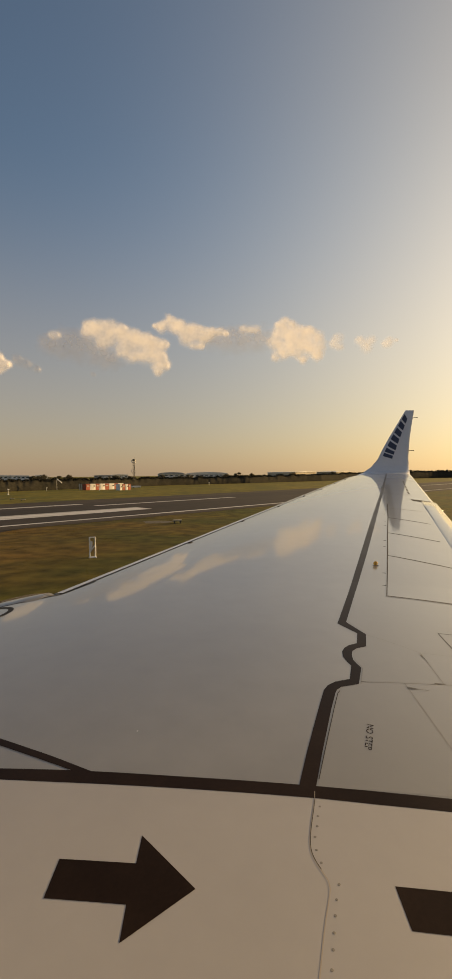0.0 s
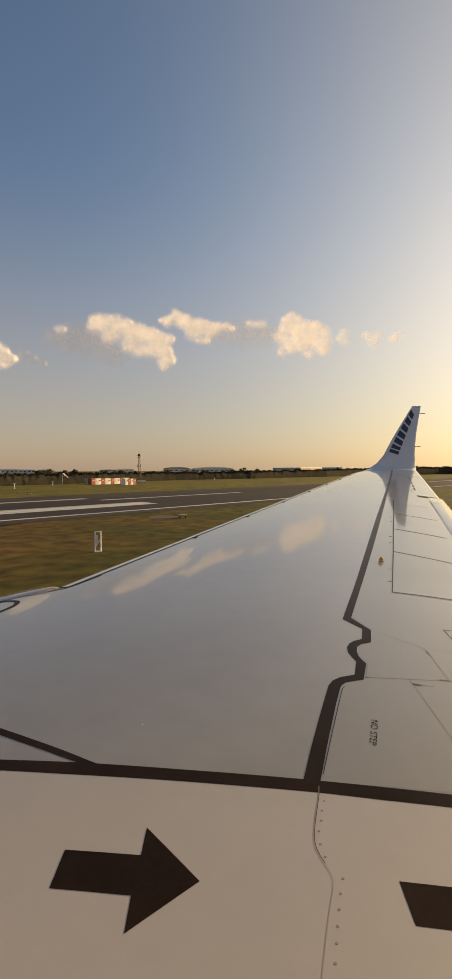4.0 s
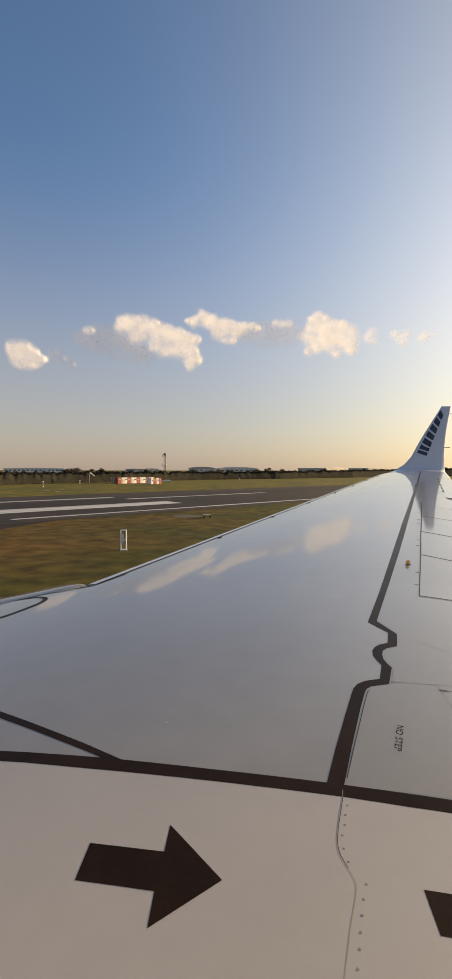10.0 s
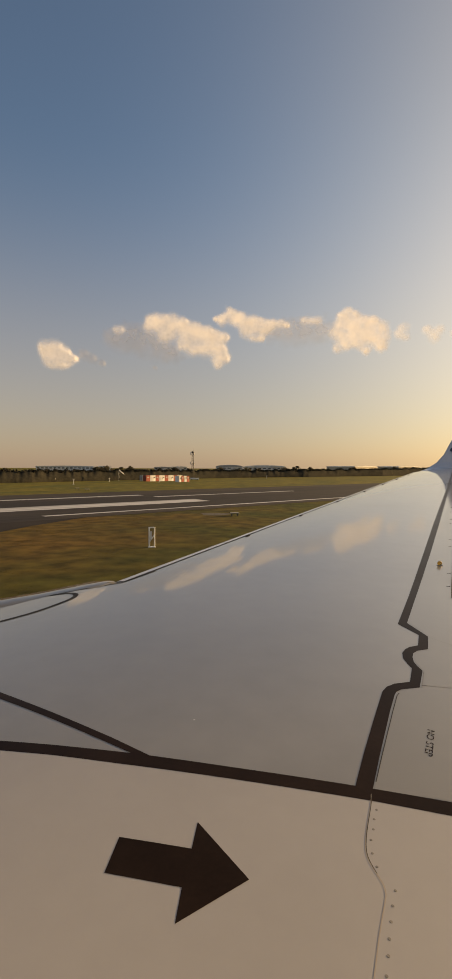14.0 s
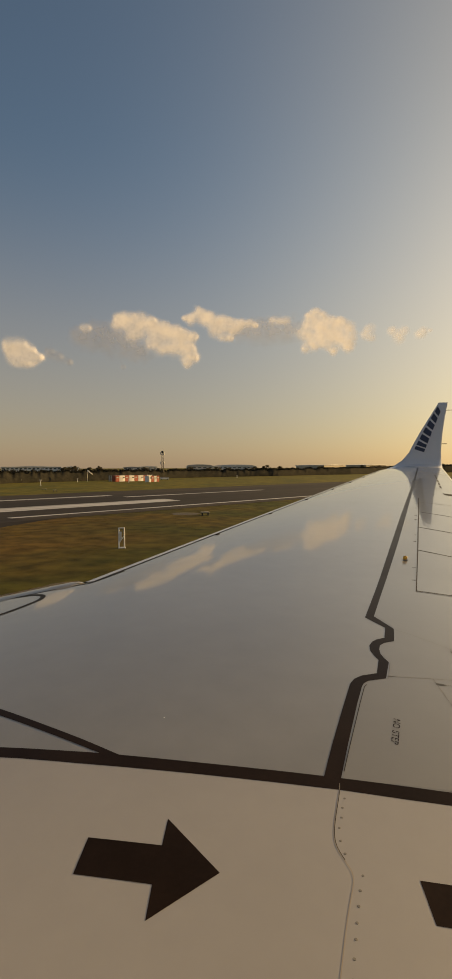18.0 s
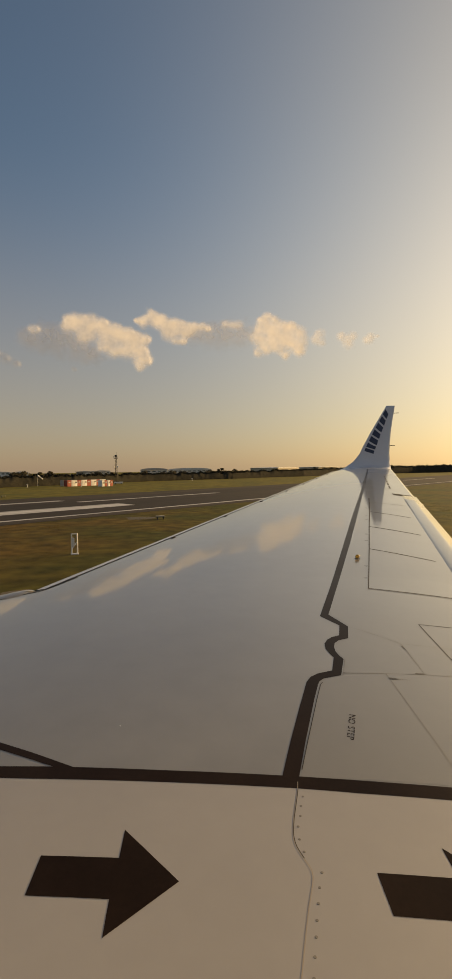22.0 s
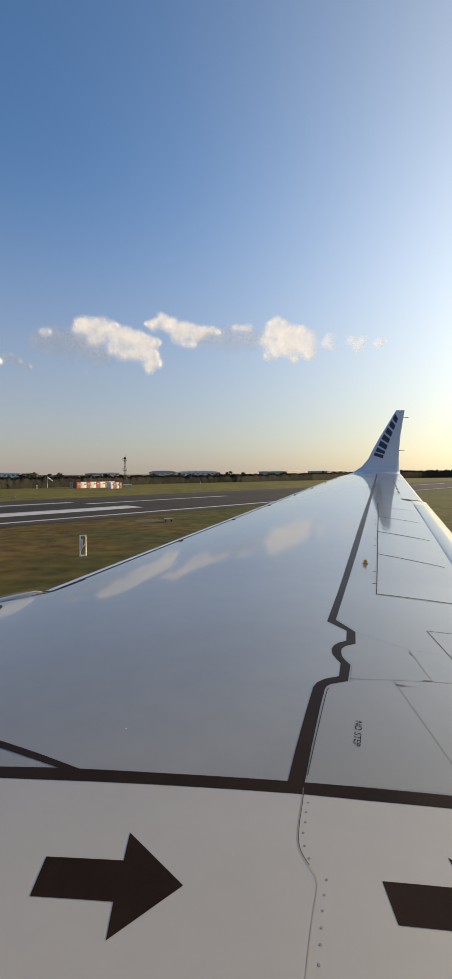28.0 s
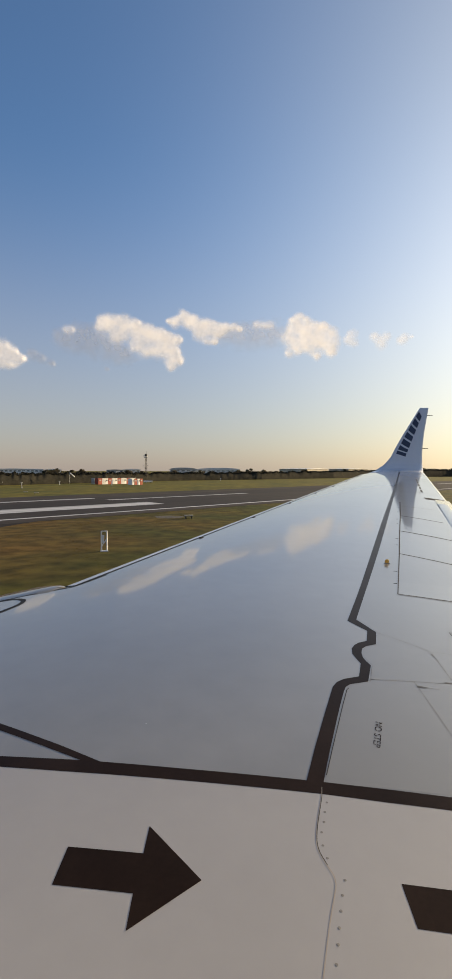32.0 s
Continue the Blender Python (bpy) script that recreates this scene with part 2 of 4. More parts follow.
def greener_towards(m, x0, x1, tint):
    """Lets a grass turn from dry to green between two places along x, with a ragged border."""
    n, l = m.node_tree.nodes, m.node_tree.links
    b = n["Principled BSDF"]
    colour = b.inputs["Base Color"].links[0].from_socket
    tc, sp, patch, add, ramp, mix = n.new("ShaderNodeTexCoord"), n.new("ShaderNodeSeparateXYZ"), n.new("ShaderNodeTexNoise"), n.new("ShaderNodeMath"), n.new("ShaderNodeMapRange"), n.new("ShaderNodeMixRGB")
    patch.inputs["Scale"].default_value, patch.inputs["Detail"].default_value = 0.16, 5
    add.operation = "MULTIPLY_ADD"
    add.inputs[1].default_value = 16.0
    ramp.inputs["From Min"].default_value, ramp.inputs["From Max"].default_value = x0 + 8.0, x1 + 8.0
    mix.blend_type = "MULTIPLY"
    mix.inputs[2].default_value = (*tint, 1)
    l.new(tc.outputs["Object"], sp.inputs[0])
    l.new(tc.outputs["Object"], patch.inputs["Vector"])
    l.new(patch.outputs["Fac"], add.inputs[0])
    l.new(sp.outputs["X"], add.inputs[2])
    l.new(add.outputs[0], ramp.inputs["Value"])
    l.new(ramp.outputs[0], mix.inputs[0])
    l.new(colour, mix.inputs[1])
    for link in list(colour.links):
        if link.to_node != mix:
            l.new(mix.outputs[0], link.to_socket)


for kind in ("grass_dry", "tuft"):
    greener_towards(M[kind], -9.0, 4.0, (0.78, 1.06, 0.85))
M["cloud"] = cloud_material("sunlit_glowing_cumulus", (0.56, 0.55, 0.55), 0.44)
M["veil"] = cloud_material("thin_grey_vapour", (0.56, 0.56, 0.60), 0.13)


# ---- helpers ----
def part(name, bm, mat, parent=None, label="", smooth=False, kind=""):
    me = bpy.data.meshes.new(name)
    bm.normal_update()
    bm.to_mesh(me)
    bm.free()
    me.materials.append(M[mat])
    if smooth:
        me.polygons.foreach_set("use_smooth", [True] * len(me.polygons))
    ob = new(name, me)
    ob.parent = parent
    return tagged(ob, label=label, kind=kind)


def thing(name, at, label, category, group="", kind="", turn=0.0):
    e = new(name)
    e.empty_display_size = 0.3
    e.location, e.rotation_euler = at, (0, 0, radians(turn))
    return tagged(e, label, category, group, kind)


def box(w, d, h, at=(0, 0, 0), bevel=0.0, bm=None):
    """A box w x d x h standing on at."""
    bm = bm or bmesh.new()
    g = bmesh.ops.create_cube(bm, size=1.0, matrix=Matrix.Translation((at[0], at[1], at[2] + h / 2)) @ Matrix.Diagonal((w, d, h, 1)))
    if bevel:
        edges = list({e for v in g["verts"] for e in v.link_edges})
        bmesh.ops.bevel(bm, geom=edges, offset=bevel, segments=2, affect="EDGES", profile=0.5)
    return bm


def rod(a, b, r, r2=None, seg=8, bm=None):
    """A round bar from a to b."""
    bm = bm or bmesh.new()
    a, b = Vector(a), Vector(b)
    m = Matrix.Translation((a + b) / 2) @ (b - a).to_track_quat("Z", "Y").to_matrix().to_4x4()
    bmesh.ops.create_cone(bm, cap_ends=True, segments=seg, radius1=r, radius2=r if r2 is None else r2, depth=(b - a).length, matrix=m)
    return bm


def loft(rings, close=True, caps=True):
    """A skin over rings of equally many points."""
    bm = bmesh.new()
    vs = [[bm.verts.new(p) for p in ring] for ring in rings]
    n = len(rings[0])
    for a, b in zip(vs, vs[1:]):
        for i in range(n if close else n - 1):
            bm.faces.new((a[i], a[(i + 1) % n], b[(i + 1) % n], b[i]))
    if close and caps:
        bm.faces.new(vs[0][::-1])
        bm.faces.new(vs[-1])
    bmesh.ops.recalc_face_normals(bm, faces=bm.faces)
    return bm


# ---- the wing: plan form and upper surface ----
TIP = 15.0


def x_le(y):
    return -1.2 + (y - 3.66) * 0.4975


def x_te(y):
    return 2.3 + (y - 3.66) * (0.326 if y > 3.66 else 0.05)


def wing_z(x, y):
    c = x_te(y) - x_le(y)
    s = (x - x_le(y)) / c
    return 3.04 + (y - 3.66) * 0.072 + c * (0.13 * s * (1 - s) - 0.022 * s)


def sheet(outline, off, step=0.1, thick=0.0):
    """A piece of the wing's surface inside an outline in plan, off metres proud of the skin."""
    bm = bmesh.new()
    f = bm.faces.new([bm.verts.new((x, y, 0)) for x, y in outline])
    if f.normal.z < 0 or (f.normal_update() or f.normal.z < 0):
        f.normal_flip()
    for axis in (0, 1):
        lo, hi = min(p[axis] for p in outline), max(p[axis] for p in outline)
        for k in range(1, int((hi - lo) / step) + 1):
            co, no = [0, 0, 0], [0, 0, 0]
            co[axis], no[axis] = lo + k * step, 1
            bmesh.ops.bisect_plane(bm, geom=bm.verts[:] + bm.edges[:] + bm.faces[:], plane_co=co, plane_no=no, dist=1e-5)
    bmesh.ops.triangulate(bm, faces=bm.faces[:])
    for v in bm.verts:
        v.co.z = wing_z(v.co.x, v.co.y) + off
    if thick:
        g = bmesh.ops.extrude_face_region(bm, geom=bm.faces[:])
        for v in g["geom"]:
            if isinstance(v, bmesh.types.BMVert):
                v.co.z -= thick
        bmesh.ops.recalc_face_normals(bm, faces=bm.faces[:])
    return bm


def stripe(line, width, off, step=0.1, bm=None):
    """A band of the given width along a line in plan, lying on the wing."""
    pts = []
    for (ax, ay), (bx, by) in zip(line, line[1:]):
        n = max(1, int(math.hypot(bx - ax, by - ay) / step))
        pts += [(ax + (bx - ax) * k / n, ay + (by - ay) * k / n) for k in range(n)]
    pts.append(line[-1])
    bm = bm or bmesh.new()
    row = []
    for i, (x, y) in enumerate(pts):
        p, q = pts[max(0, i - 1)], pts[min(len(pts) - 1, i + 1)]
        dx, dy = q[0] - p[0], q[1] - p[1]
        l = math.hypot(dx, dy) or 1
        w = (width(y) if callable(width) else width) / 2
        sides = [(x - dy / l * w, y + dx / l * w), (x + dy / l * w, y - dx / l * w)]
        row.append([bm.verts.new((a, b, wing_z(a, b) + off)) for a, b in sides])
    for a, b in zip(row, row[1:]):
        bm.faces.new((a[0], a[1], b[1], b[0]))
    return bm


def curve(pts, n=5):
    """A smooth line through the given points."""
    out = []
    ext = [pts[0]] + list(pts) + [pts[-1]]
    for a, b, c, d in zip(ext, ext[1:], ext[2:], ext[3:]):
        for k in range(n):
            t = k / n
            out.append(tuple(0.5 * (2 * q + (r - p) * t + (2 * p - 5 * q + 4 * r - w) * t * t + (3 * q - p - 3 * r + w) * t ** 3) for p, q, r, w in zip(a, b, c, d)))
    return out + [pts[-1]]


wing = thing("aircraft_wing", (0, 0, 0), "glossy pale grey airliner wing with black walkway lines and arrows", "aircraft wing")


def front(y):
    """The foremost edge of the skin, with the swept glove inboard."""
    return -1.2 + (y - 3.66) * 0.46 if y > 3.66 else max(-3.2, -1.2 + (y - 3.66) * 1.9)


def wing_skin():
    ys = [-0.3 + k * 0.07 for k in range(220)]
    ys = [y for y in ys if y < TIP] + [TIP]
    rings = []
    for y in ys:
        xf, xr = front(y), x_te(y) - 0.13
        ring = [(xf + 0.03, -0.24), (xf + 0.008, -0.16), (xf, -0.09), (xf + 0.006, -0.045), (xf + 0.025, -0.012)]
        ring = [(x, y, wing_z(xf, y) + dz) for x, dz in ring]
        for k in range(1, 61):
            x = xf + 0.05 + (xr - xf - 0.05) * (k - 1) / 59
            ring.append((x, y, wing_z(x, y)))
        ring += [(xr, y, wing_z(xr, y) - 0.03), ((xf + xr) / 2, y, wing_z(xf, y) - 0.35 * (xr - xf) / 4)]
        rings.append(ring)
    return loft(rings)


part("wing_skin", wing_skin(), "skin", wing, "glossy grey painted upper skin", smooth=True)

# the walkway line across the wing root, and the pale panel inboard of it
OUT_IN = [(-3.0, 1.735), (-0.727, 1.571), (-0.458, 1.547), (-0.126, 1.510), (0.235, 1.475), (0.431, 1.455), (0.650, 1.434), (2.1, 1.29)]
IN_OUT = [(-3.0, 1.70), (-0.703, 1.518), (-0.504, 1.495), (-0.008, 1.446), (0.276, 1.419), (0.449, 1.398), (0.626, 1.381), (2.1, 1.24)]
part("root_panel", sheet([(-3.0, -0.2), (2.1, -0.2)] + [(x, y + 0.02) for x, y in IN_OUT[::-1]], 0.0004, 0.1), "root", wing, "pale satin inboard skin panel", smooth=True)
part("walkway_line", sheet(OUT_IN + IN_OUT[::-1], 0.0009, 0.1), "black", wing, "black painted line across the wing root")
part("walkway_line", sheet([(-1.6, 2.17), (-0.813, 1.764), (-0.545, 1.623), (-0.391, 1.537), (-0.458, 1.5465), (-0.794, 1.720), (-1.6, 2.125)], 0.0009, 0.1), "black", wing, "slanting black painted line")

# the long line from root to tip, stepping round the hinge fairing
LONG_L = [(0.235, 1.472), (0.286, 1.628), (0.358, 1.835), (0.434, 2.048), (0.46, 2.09), (0.499, 2.122), (0.569, 2.150), (0.611, 2.279), (0.603, 2.32), (0.597, 2.375), (0.608, 2.435), (0.632, 2.48), (0.662, 2.512), (0.710, 2.540), (0.751, 2.675), (0.677, 2.811), (0.870, 3.328), (1.354, 4.66), (1.914, 6.20), (3.315, 10.0), (5.02, 14.7)]
LONG_R = [(0.285, 1.468), (0.338, 1.630), (0.432, 1.904), (0.477, 2.026), (0.49, 2.053), (0.515, 2.078), (0.597, 2.108), (0.653, 2.264), (0.643, 2.30), (0.638, 2.345), (0.645, 2.394), (0.66, 2.44), (0.69, 2.475), (0.748, 2.505), (0.795, 2.663), (0.733, 2.836), (0.918, 3.334), (1.398, 4.62), (1.966, 6.17), (3.348, 9.97), (5.045, 14.68)]
part("walkway_line", sheet(LONG_L + LONG_R[::-1], 0.0009, 0.1), "black", wing, "black painted line running out to the wing tip")
AFT = LONG_R[:-1] + [(5.045, 14.68), (5.70, 14.68), (4.92, 12.2), (3.15, 7.0), (2.25, 4.4), (2.05, 3.3), (2.1, 1.29), (0.650, 1.440)]
part("aft_panel", sheet([(x + 0.004, y) for x, y in AFT], 0.0004, 0.1), "aft", wing, "pale grey skin behind the long black line", smooth=True)

# arrows that show the way off the wing
ARROW = [(-0.004, 0.053), (0.185, 0.052), (0.180, 0.138), (0.336, -0.006), (0.197, -0.141), (0.189, -0.056), (0.002, -0.053)]


def arrow(x, y, turn):
    c, s = math.cos(radians(turn)), math.sin(radians(turn))
    return sheet([(x + a * c - b * s, y + a * s + b * c) for a, b in ARROW], 0.0009, 0.08)


part("direction_arrow", arrow(-0.394, 1.159, -4.8), "black", wing, "black arrow pointing to the trailing edge")
part("direction_arrow", arrow(0.402, 1.084, -4.5), "black", wing, "black arrow pointing to the trailing edge")

# sealed seam down the root with its rivets
SEAM = [(0.2775, 1.447), (0.272, 1.42), (0.259, 1.374), (0.240, 1.31), (0.229, 1.264), (0.226, 1.235), (0.229, 1.21), (0.239, 1.179), (0.249, 1.153), (0.250, 1.135), (0.246, 1.115), (0.216, 1.032), (0.182, 0.925), (0.15, 0.82), (0.1, 0.6)]
part("seam", stripe(curve(SEAM[:8]), 0.0018, 0.0012, 0.03), "gap", wing, "thin dark skin seam")
part("seam_sealant", stripe(curve([(x - 0.0012, y) for x, y in SEAM]), 0.002, 0.0011, 0.03), "seal", wing, "thin brownish bead of sealant")
part("seam", stripe([(0.300, 1.50), (0.345, 1.63), (0.442, 1.904), (0.487, 2.026), (0.50, 2.045)], 0.003, 0.0012, 0.05), "gap", wing, "thin dark skin seam")
rivet_at = [(0.279, 1.387), (0.266, 1.351), (0.257, 1.315), (0.244, 1.279), (0.239, 1.237), (0.243, 1.199), (0.272, 1.140), (0.257, 1.101), (0.245, 1.063), (0.233, 1.025), (0.223, 0.990), (0.211, 0.951), (0.200, 0.912)]
rivet_mesh = None
for x, y in rivet_at:
    if rivet_mesh is None:
        bm = bmesh.new()
        bmesh.ops.create_cone(bm, cap_ends=True, segments=10, radius1=0.0038, radius2=0.003, depth=0.0006)
        rivet = part("rivet", bm, "rivet", wing)
        rivet_mesh = rivet.data
    else:
        rivet = new("rivet", rivet_mesh)
        rivet.parent = wing
    rivet.location = (x, y, wing_z(x, y) + 0.0006)

# stencilled words
words = bpy.data.curves.new("no_step_words", "FONT")
words.body, words.size, words.align_x, words.align_y = "NO STEP", 0.041, "CENTER", "CENTER"
words.space_word = 1.3
words_ob = bpy.data.objects.new("no_step_words", words)
words_me = bpy.data.meshes.new_from_object(words_ob)
bpy.data.objects.remove(words_ob)
bm = bmesh.new()
bm.from_mesh(words_me)
for y in (-0.0015, 0.0015):
    bmesh.ops.bisect_plane(bm, geom=bm.verts[:] + bm.edges[:] + bm.faces[:], plane_co=(0, y, 0), plane_no=(0, 1, 0))
bmesh.ops.delete(bm, geom=[f for f in bm.faces if abs(f.calc_center_median().y) < 0.0015], context="FACES")
bm.to_mesh(words_me)
bm.free()
words_me.materials.append(M["black"])
nx, ny = 0.523, 1.729
lay = Matrix.Translation((nx, ny, 0)) @ pose(0, 0, 0, 0, 0, -109.5) @ Matrix.Diagonal((0.98, 0.84, 1, 1))
for v in words_me.vertices:
    p = lay @ v.co
    v.co = (p.x, p.y, wing_z(p.x, p.y) + 0.0011)
stencil = tagged(new("stencil_words", words_me), label="black stencilled words NO STEP")
stencil.parent = wing

# panel gaps in the aft skin
for line, w in (
    ([(1.215, 2.731), (1.375, 2.711), (2.05, 2.63)], 0.0055),
    ([(1.215, 2.731), (1.181, 2.327), (1.16, 2.0)], 0.0055),
    ([(0.80, 2.655), (0.856, 2.607), (1.002, 2.454), (1.192, 2.424), (1.9, 2.33)], 0.0017),
    ([(1.002, 2.454), (0.975, 2.130)], 0.0022),
    ([(0.61, 2.127), (0.806, 2.131), (0.973, 2.132), (1.064, 2.125), (1.4, 2.1)], 0.002),
    ([(0.801, 2.13), (0.787, 1.60), (0.78, 1.45)], 0.0019),
    ([(1.0, 7.52), (1.405, 7.461), (1.866, 7.39), (2.36, 7.346)], 0.0048),
    ([(0.658, 2.262), (0.606, 2.106)], 0.0025),
):
    part("panel_gap", stripe(line, w, 0.0011, 0.06), "gap" if w > 0.005 else "rivet", wing, "thin dark gap between skin panels")

# a small chip in the paint of the skin
part("paint_chip", sheet([(-0.287 + 0.0026 * math.cos(k * 0.9) * (1 + 0.3 * math.sin(k * 2.3)), 1.753 + 0.0024 * math.sin(k * 0.9)) for k in range(7)], 0.0009, 0.1), "white", wing, "tiny pale chip in the grey paint")

# dark oil smears trailing from the panel corners
for a, b, w in (((0.797, 2.088), (0.884, 2.076), 0.014), ((0.935, 2.139), (0.985, 2.136), 0.009), ((0.993, 2.425), (0.999, 2.35), 0.008), ((0.612, 2.129), (0.665, 2.128), 0.006)):
    part("oil_smear", stripe([a, b], lambda y, a=a, b=b, w=w: w * (1.0 if abs(y - a[1]) < abs(y - b[1]) else 0.15), 0.0015, 0.02), "soot", wing, "dark oil smear behind a panel corner")

# leading edge: bright slat, dark gap behind it and black slat marks
SLAT_Y = [3.66 + k * 1.41 for k in range(9)]
for a, b in zip(SLAT_Y, SLAT_Y[1:]):
    b = min(b, TIP)
    n = 8
    rings = []
    for k in range(n + 1):
        y = a + 0.006 + (b - a - 0.012) * k / n
        xf = front(y)
        z = wing_z(xf, y)
        rings.append([(xf + 0.02, y, z - 0.16), (xf - 0.012, y, z - 0.09), (xf - 0.014, y, z - 0.02), (xf - 0.005, y, z - 0.002), (xf + 0.02, y, wing_z(xf + 0.02, y) + 0.004), (xf + 0.05, y, wing_z(xf + 0.05, y) + 0.004), (xf + 0.078, y, wing_z(xf + 0.078, y) + 0.003)])
    part("slat", loft(rings, close=False), "winglet", wing, "pale painted leading edge slat", smooth=True)
part("slat_gap", stripe([(front(y) + 0.092, y) for y in SLAT_Y[:-1]] + [(front(TIP) + 0.092, TIP)], 0.018, 0.0012, 0.1), "gap", wing, "dark gap behind the slats")
part("slat_gap", stripe(curve([(-0.95, 3.95), (-1.105, 3.66), (-1.198, 3.60), (-1.386, 3.52), (-1.567, 3.43), (-2.2, 3.12)]), 0.018, 0.0012, 0.05), "gap", wing, "dark gap along the inboard leading edge")
part("slat_gap", stripe(curve([(-2.2, 3.31), (-1.56, 3.425), (-1.455, 3.43), (-1.385, 3.385), (-1.362, 3.30), (-1.392, 3.19), (-1.50, 2.985), (-1.70, 2.78)]), 0.034, 0.0014, 0.03), "gap", wing, "dark rounded outline at the engine pylon")
for x, y in ((-0.348, 5.402), (0.344, 6.799), (1.066, 8.261), (1.793, 9.754), (2.512, 11.11), (3.2, 12.45), (3.9, 13.8)):
    bm = box(0.03, 0.06, 0.012, bevel=0.004)
    o = part("slat_mark", bm, "mark", wing, "small black block on the leading edge")
    o.matrix_basis = Matrix.Translation((front(y) + 0.12, y, wing_z(front(y) + 0.12, y) - 0.003)) @ pose(0, 0, 0, 0, 0, -26)
# pylon fairing ahead of the leading edge
rings = []
for x, ya, yb, z in ((-1.17, 3.60, 3.70, 3.03), (-1.26, 3.50, 3.80, 3.035), (-1.44, 3.40, 3.86, 3.005), (-1.70, 3.25, 3.66, 2.975), (-2.3, 2.90, 3.24, 2.93), (-3.2, 2.4, 2.75, 2.88)):
    rings.append([(x, ya, z - 0.25), (x, ya, z - 0.03), (x, ya + 0.05, z), (x, (ya + yb) / 2, z + 0.012), (x, yb - 0.04, z), (x, yb, z - 0.05), (x, yb - 0.02, z - 0.25)])
part("pylon_fairing", loft(rings), "aft", wing, "pale engine pylon fairing at the leading edge", smooth=True)

# escape strap fitting: an upright dark ring with a yellow metal hook on a low base
fit_at = Vector((1.329, 4.166, wing_z(1.329, 4.166)))
hook = part("strap_fitting", box(0.13, 0.05, 0.012, bevel=0.004), "rivet", wing, "upright escape strap ring on a low base")
hook.location, hook.scale = fit_at, (0.36, 0.36, 0.34)
rings = []
for k in range(24):
    a = 2 * math.pi * k / 24
    rings.append([((0.040 + 0.012 * math.cos(b * math.pi / 4)) * math.cos(a), 0.012 * math.sin(b * math.pi / 4), 0.056 + (0.040 + 0.012 * math.cos(b * math.pi / 4)) * math.sin(a)) for b in range(8)])
part("ring", loft(rings + rings[:1], caps=False), "brass", hook, "yellow metal ring", smooth=True)
bm = bmesh.new()
bmesh.ops.create_uvsphere(bm, u_segments=16, v_segments=10, radius=0.028, matrix=Matrix.Translation((0, 0.004, 0.055)) @ Matrix.Diagonal((1, 0.5, 1.1, 1)))
part("hook_eye", bm, "brass", hook, "yellow metal eye", smooth=True)

# spoilers: four plates along the hinge line, with a gap round each
HINGE = [(1.146, 3.356), (1.559, 4.536), (1.933, 5.619), (2.305, 6.680), (2.608, 7.572)]
REAR = [(1.75, 3.235), (2.044, 4.243), (2.406, 5.335), (2.765, 6.414), (3.11, 7.480)]
for (a, b), (c, d) in zip(zip(HINGE, HINGE[1:]), zip(REAR, REAR[1:])):
    plate = [a, c, d, b]
    mid = (sum(p[0] for p in plate) / 4, sum(p[1] for p in plate) / 4)
    inset = []
    for x, y in plate:
        l = math.hypot(x - mid[0], y - mid[1])
        inset.append((x - (x - mid[0]) / l * 0.012, y - (y - mid[1]) / l * 0.012))
    part("spoiler", sheet(inset, 0.0028, 0.1, thick=0.002), "aft", wing, "pale grey spoiler panel lying flush")
    part("panel_gap", stripe([a, c], min(0.03, 0.0085 + 0.012 * (a[1] - 3.36)), 0.0034, 0.1), "gap", wing, "dark gap between spoilers")
part("panel_gap", stripe([HINGE[-1], REAR[-1]], 0.025, 0.0034, 0.1), "rivet", wing, "dark gap between spoilers")
part("hinge_line", stripe(HINGE + [(2.77, 8.05)], lambda y: 0.006 + 0.002 * (y - 3.3), 0.0034, 0.1), "gap", wing, "dark spoiler hinge line")
for y in (3.62, 3.95, 4.9, 5.2, 6.1, 6.4, 7.0, 7.4):
    x = 1.150 + (y - 3.363) * 0.343
    part("hinge_bracket", box(0.03, 0.008, 0.005, (x - 0.024, y, wing_z(x - 0.024, y) - 0.003), bevel=0.002), "gap", wing, "small dark hinge bracket")
# flap: rounded strip behind the spoilers
rings = []
for k in range(13):
    y = 2.6 + (8.68 - 2.6) * k / 12
    xa, xb = 1.77 + (y - 3.3) * 0.325 + 0.01, x_te(y) - 0.1
    za = wing_z(xa, y) - 0.004
    rings.append([(xa, y, za - 0.05), (xa, y, za - 0.012), (xa + (xb - xa) * 0.25, y, za + 0.006), (xa + (xb - xa) * 0.6, y, za - 0.006), (xb, y, za - 0.022), (xb - 0.02, y, za - 0.05)])
part("flap", loft(rings), "aft", wing, "pale rounded flap behind the spoilers", smooth=True)
# flap track fairing whose tail shows past the trailing edge
for y, l in ((8.35, 0.16),):
    xa = 2.0 + (y - 3.0) * 0.31
    rings = []
    for k in range(9):
        u = k / 8
        r = 0.06 * math.sin(math.pi * min(1, 0.15 + u * 0.83)) + 0.004
        zc = wing_z(xa, y) - 0.07 - 0.02 * u
        rings.append([(xa - 0.3 + (l + 0.3) * u, y + 0.7 * r * math.cos(a * math.pi / 6), zc + r * math.sin(a * math.pi / 6)) for a in range(12)])
    part("flap_fairing", loft(rings), "aft", wing, "tapered flap track fairing", smooth=True)
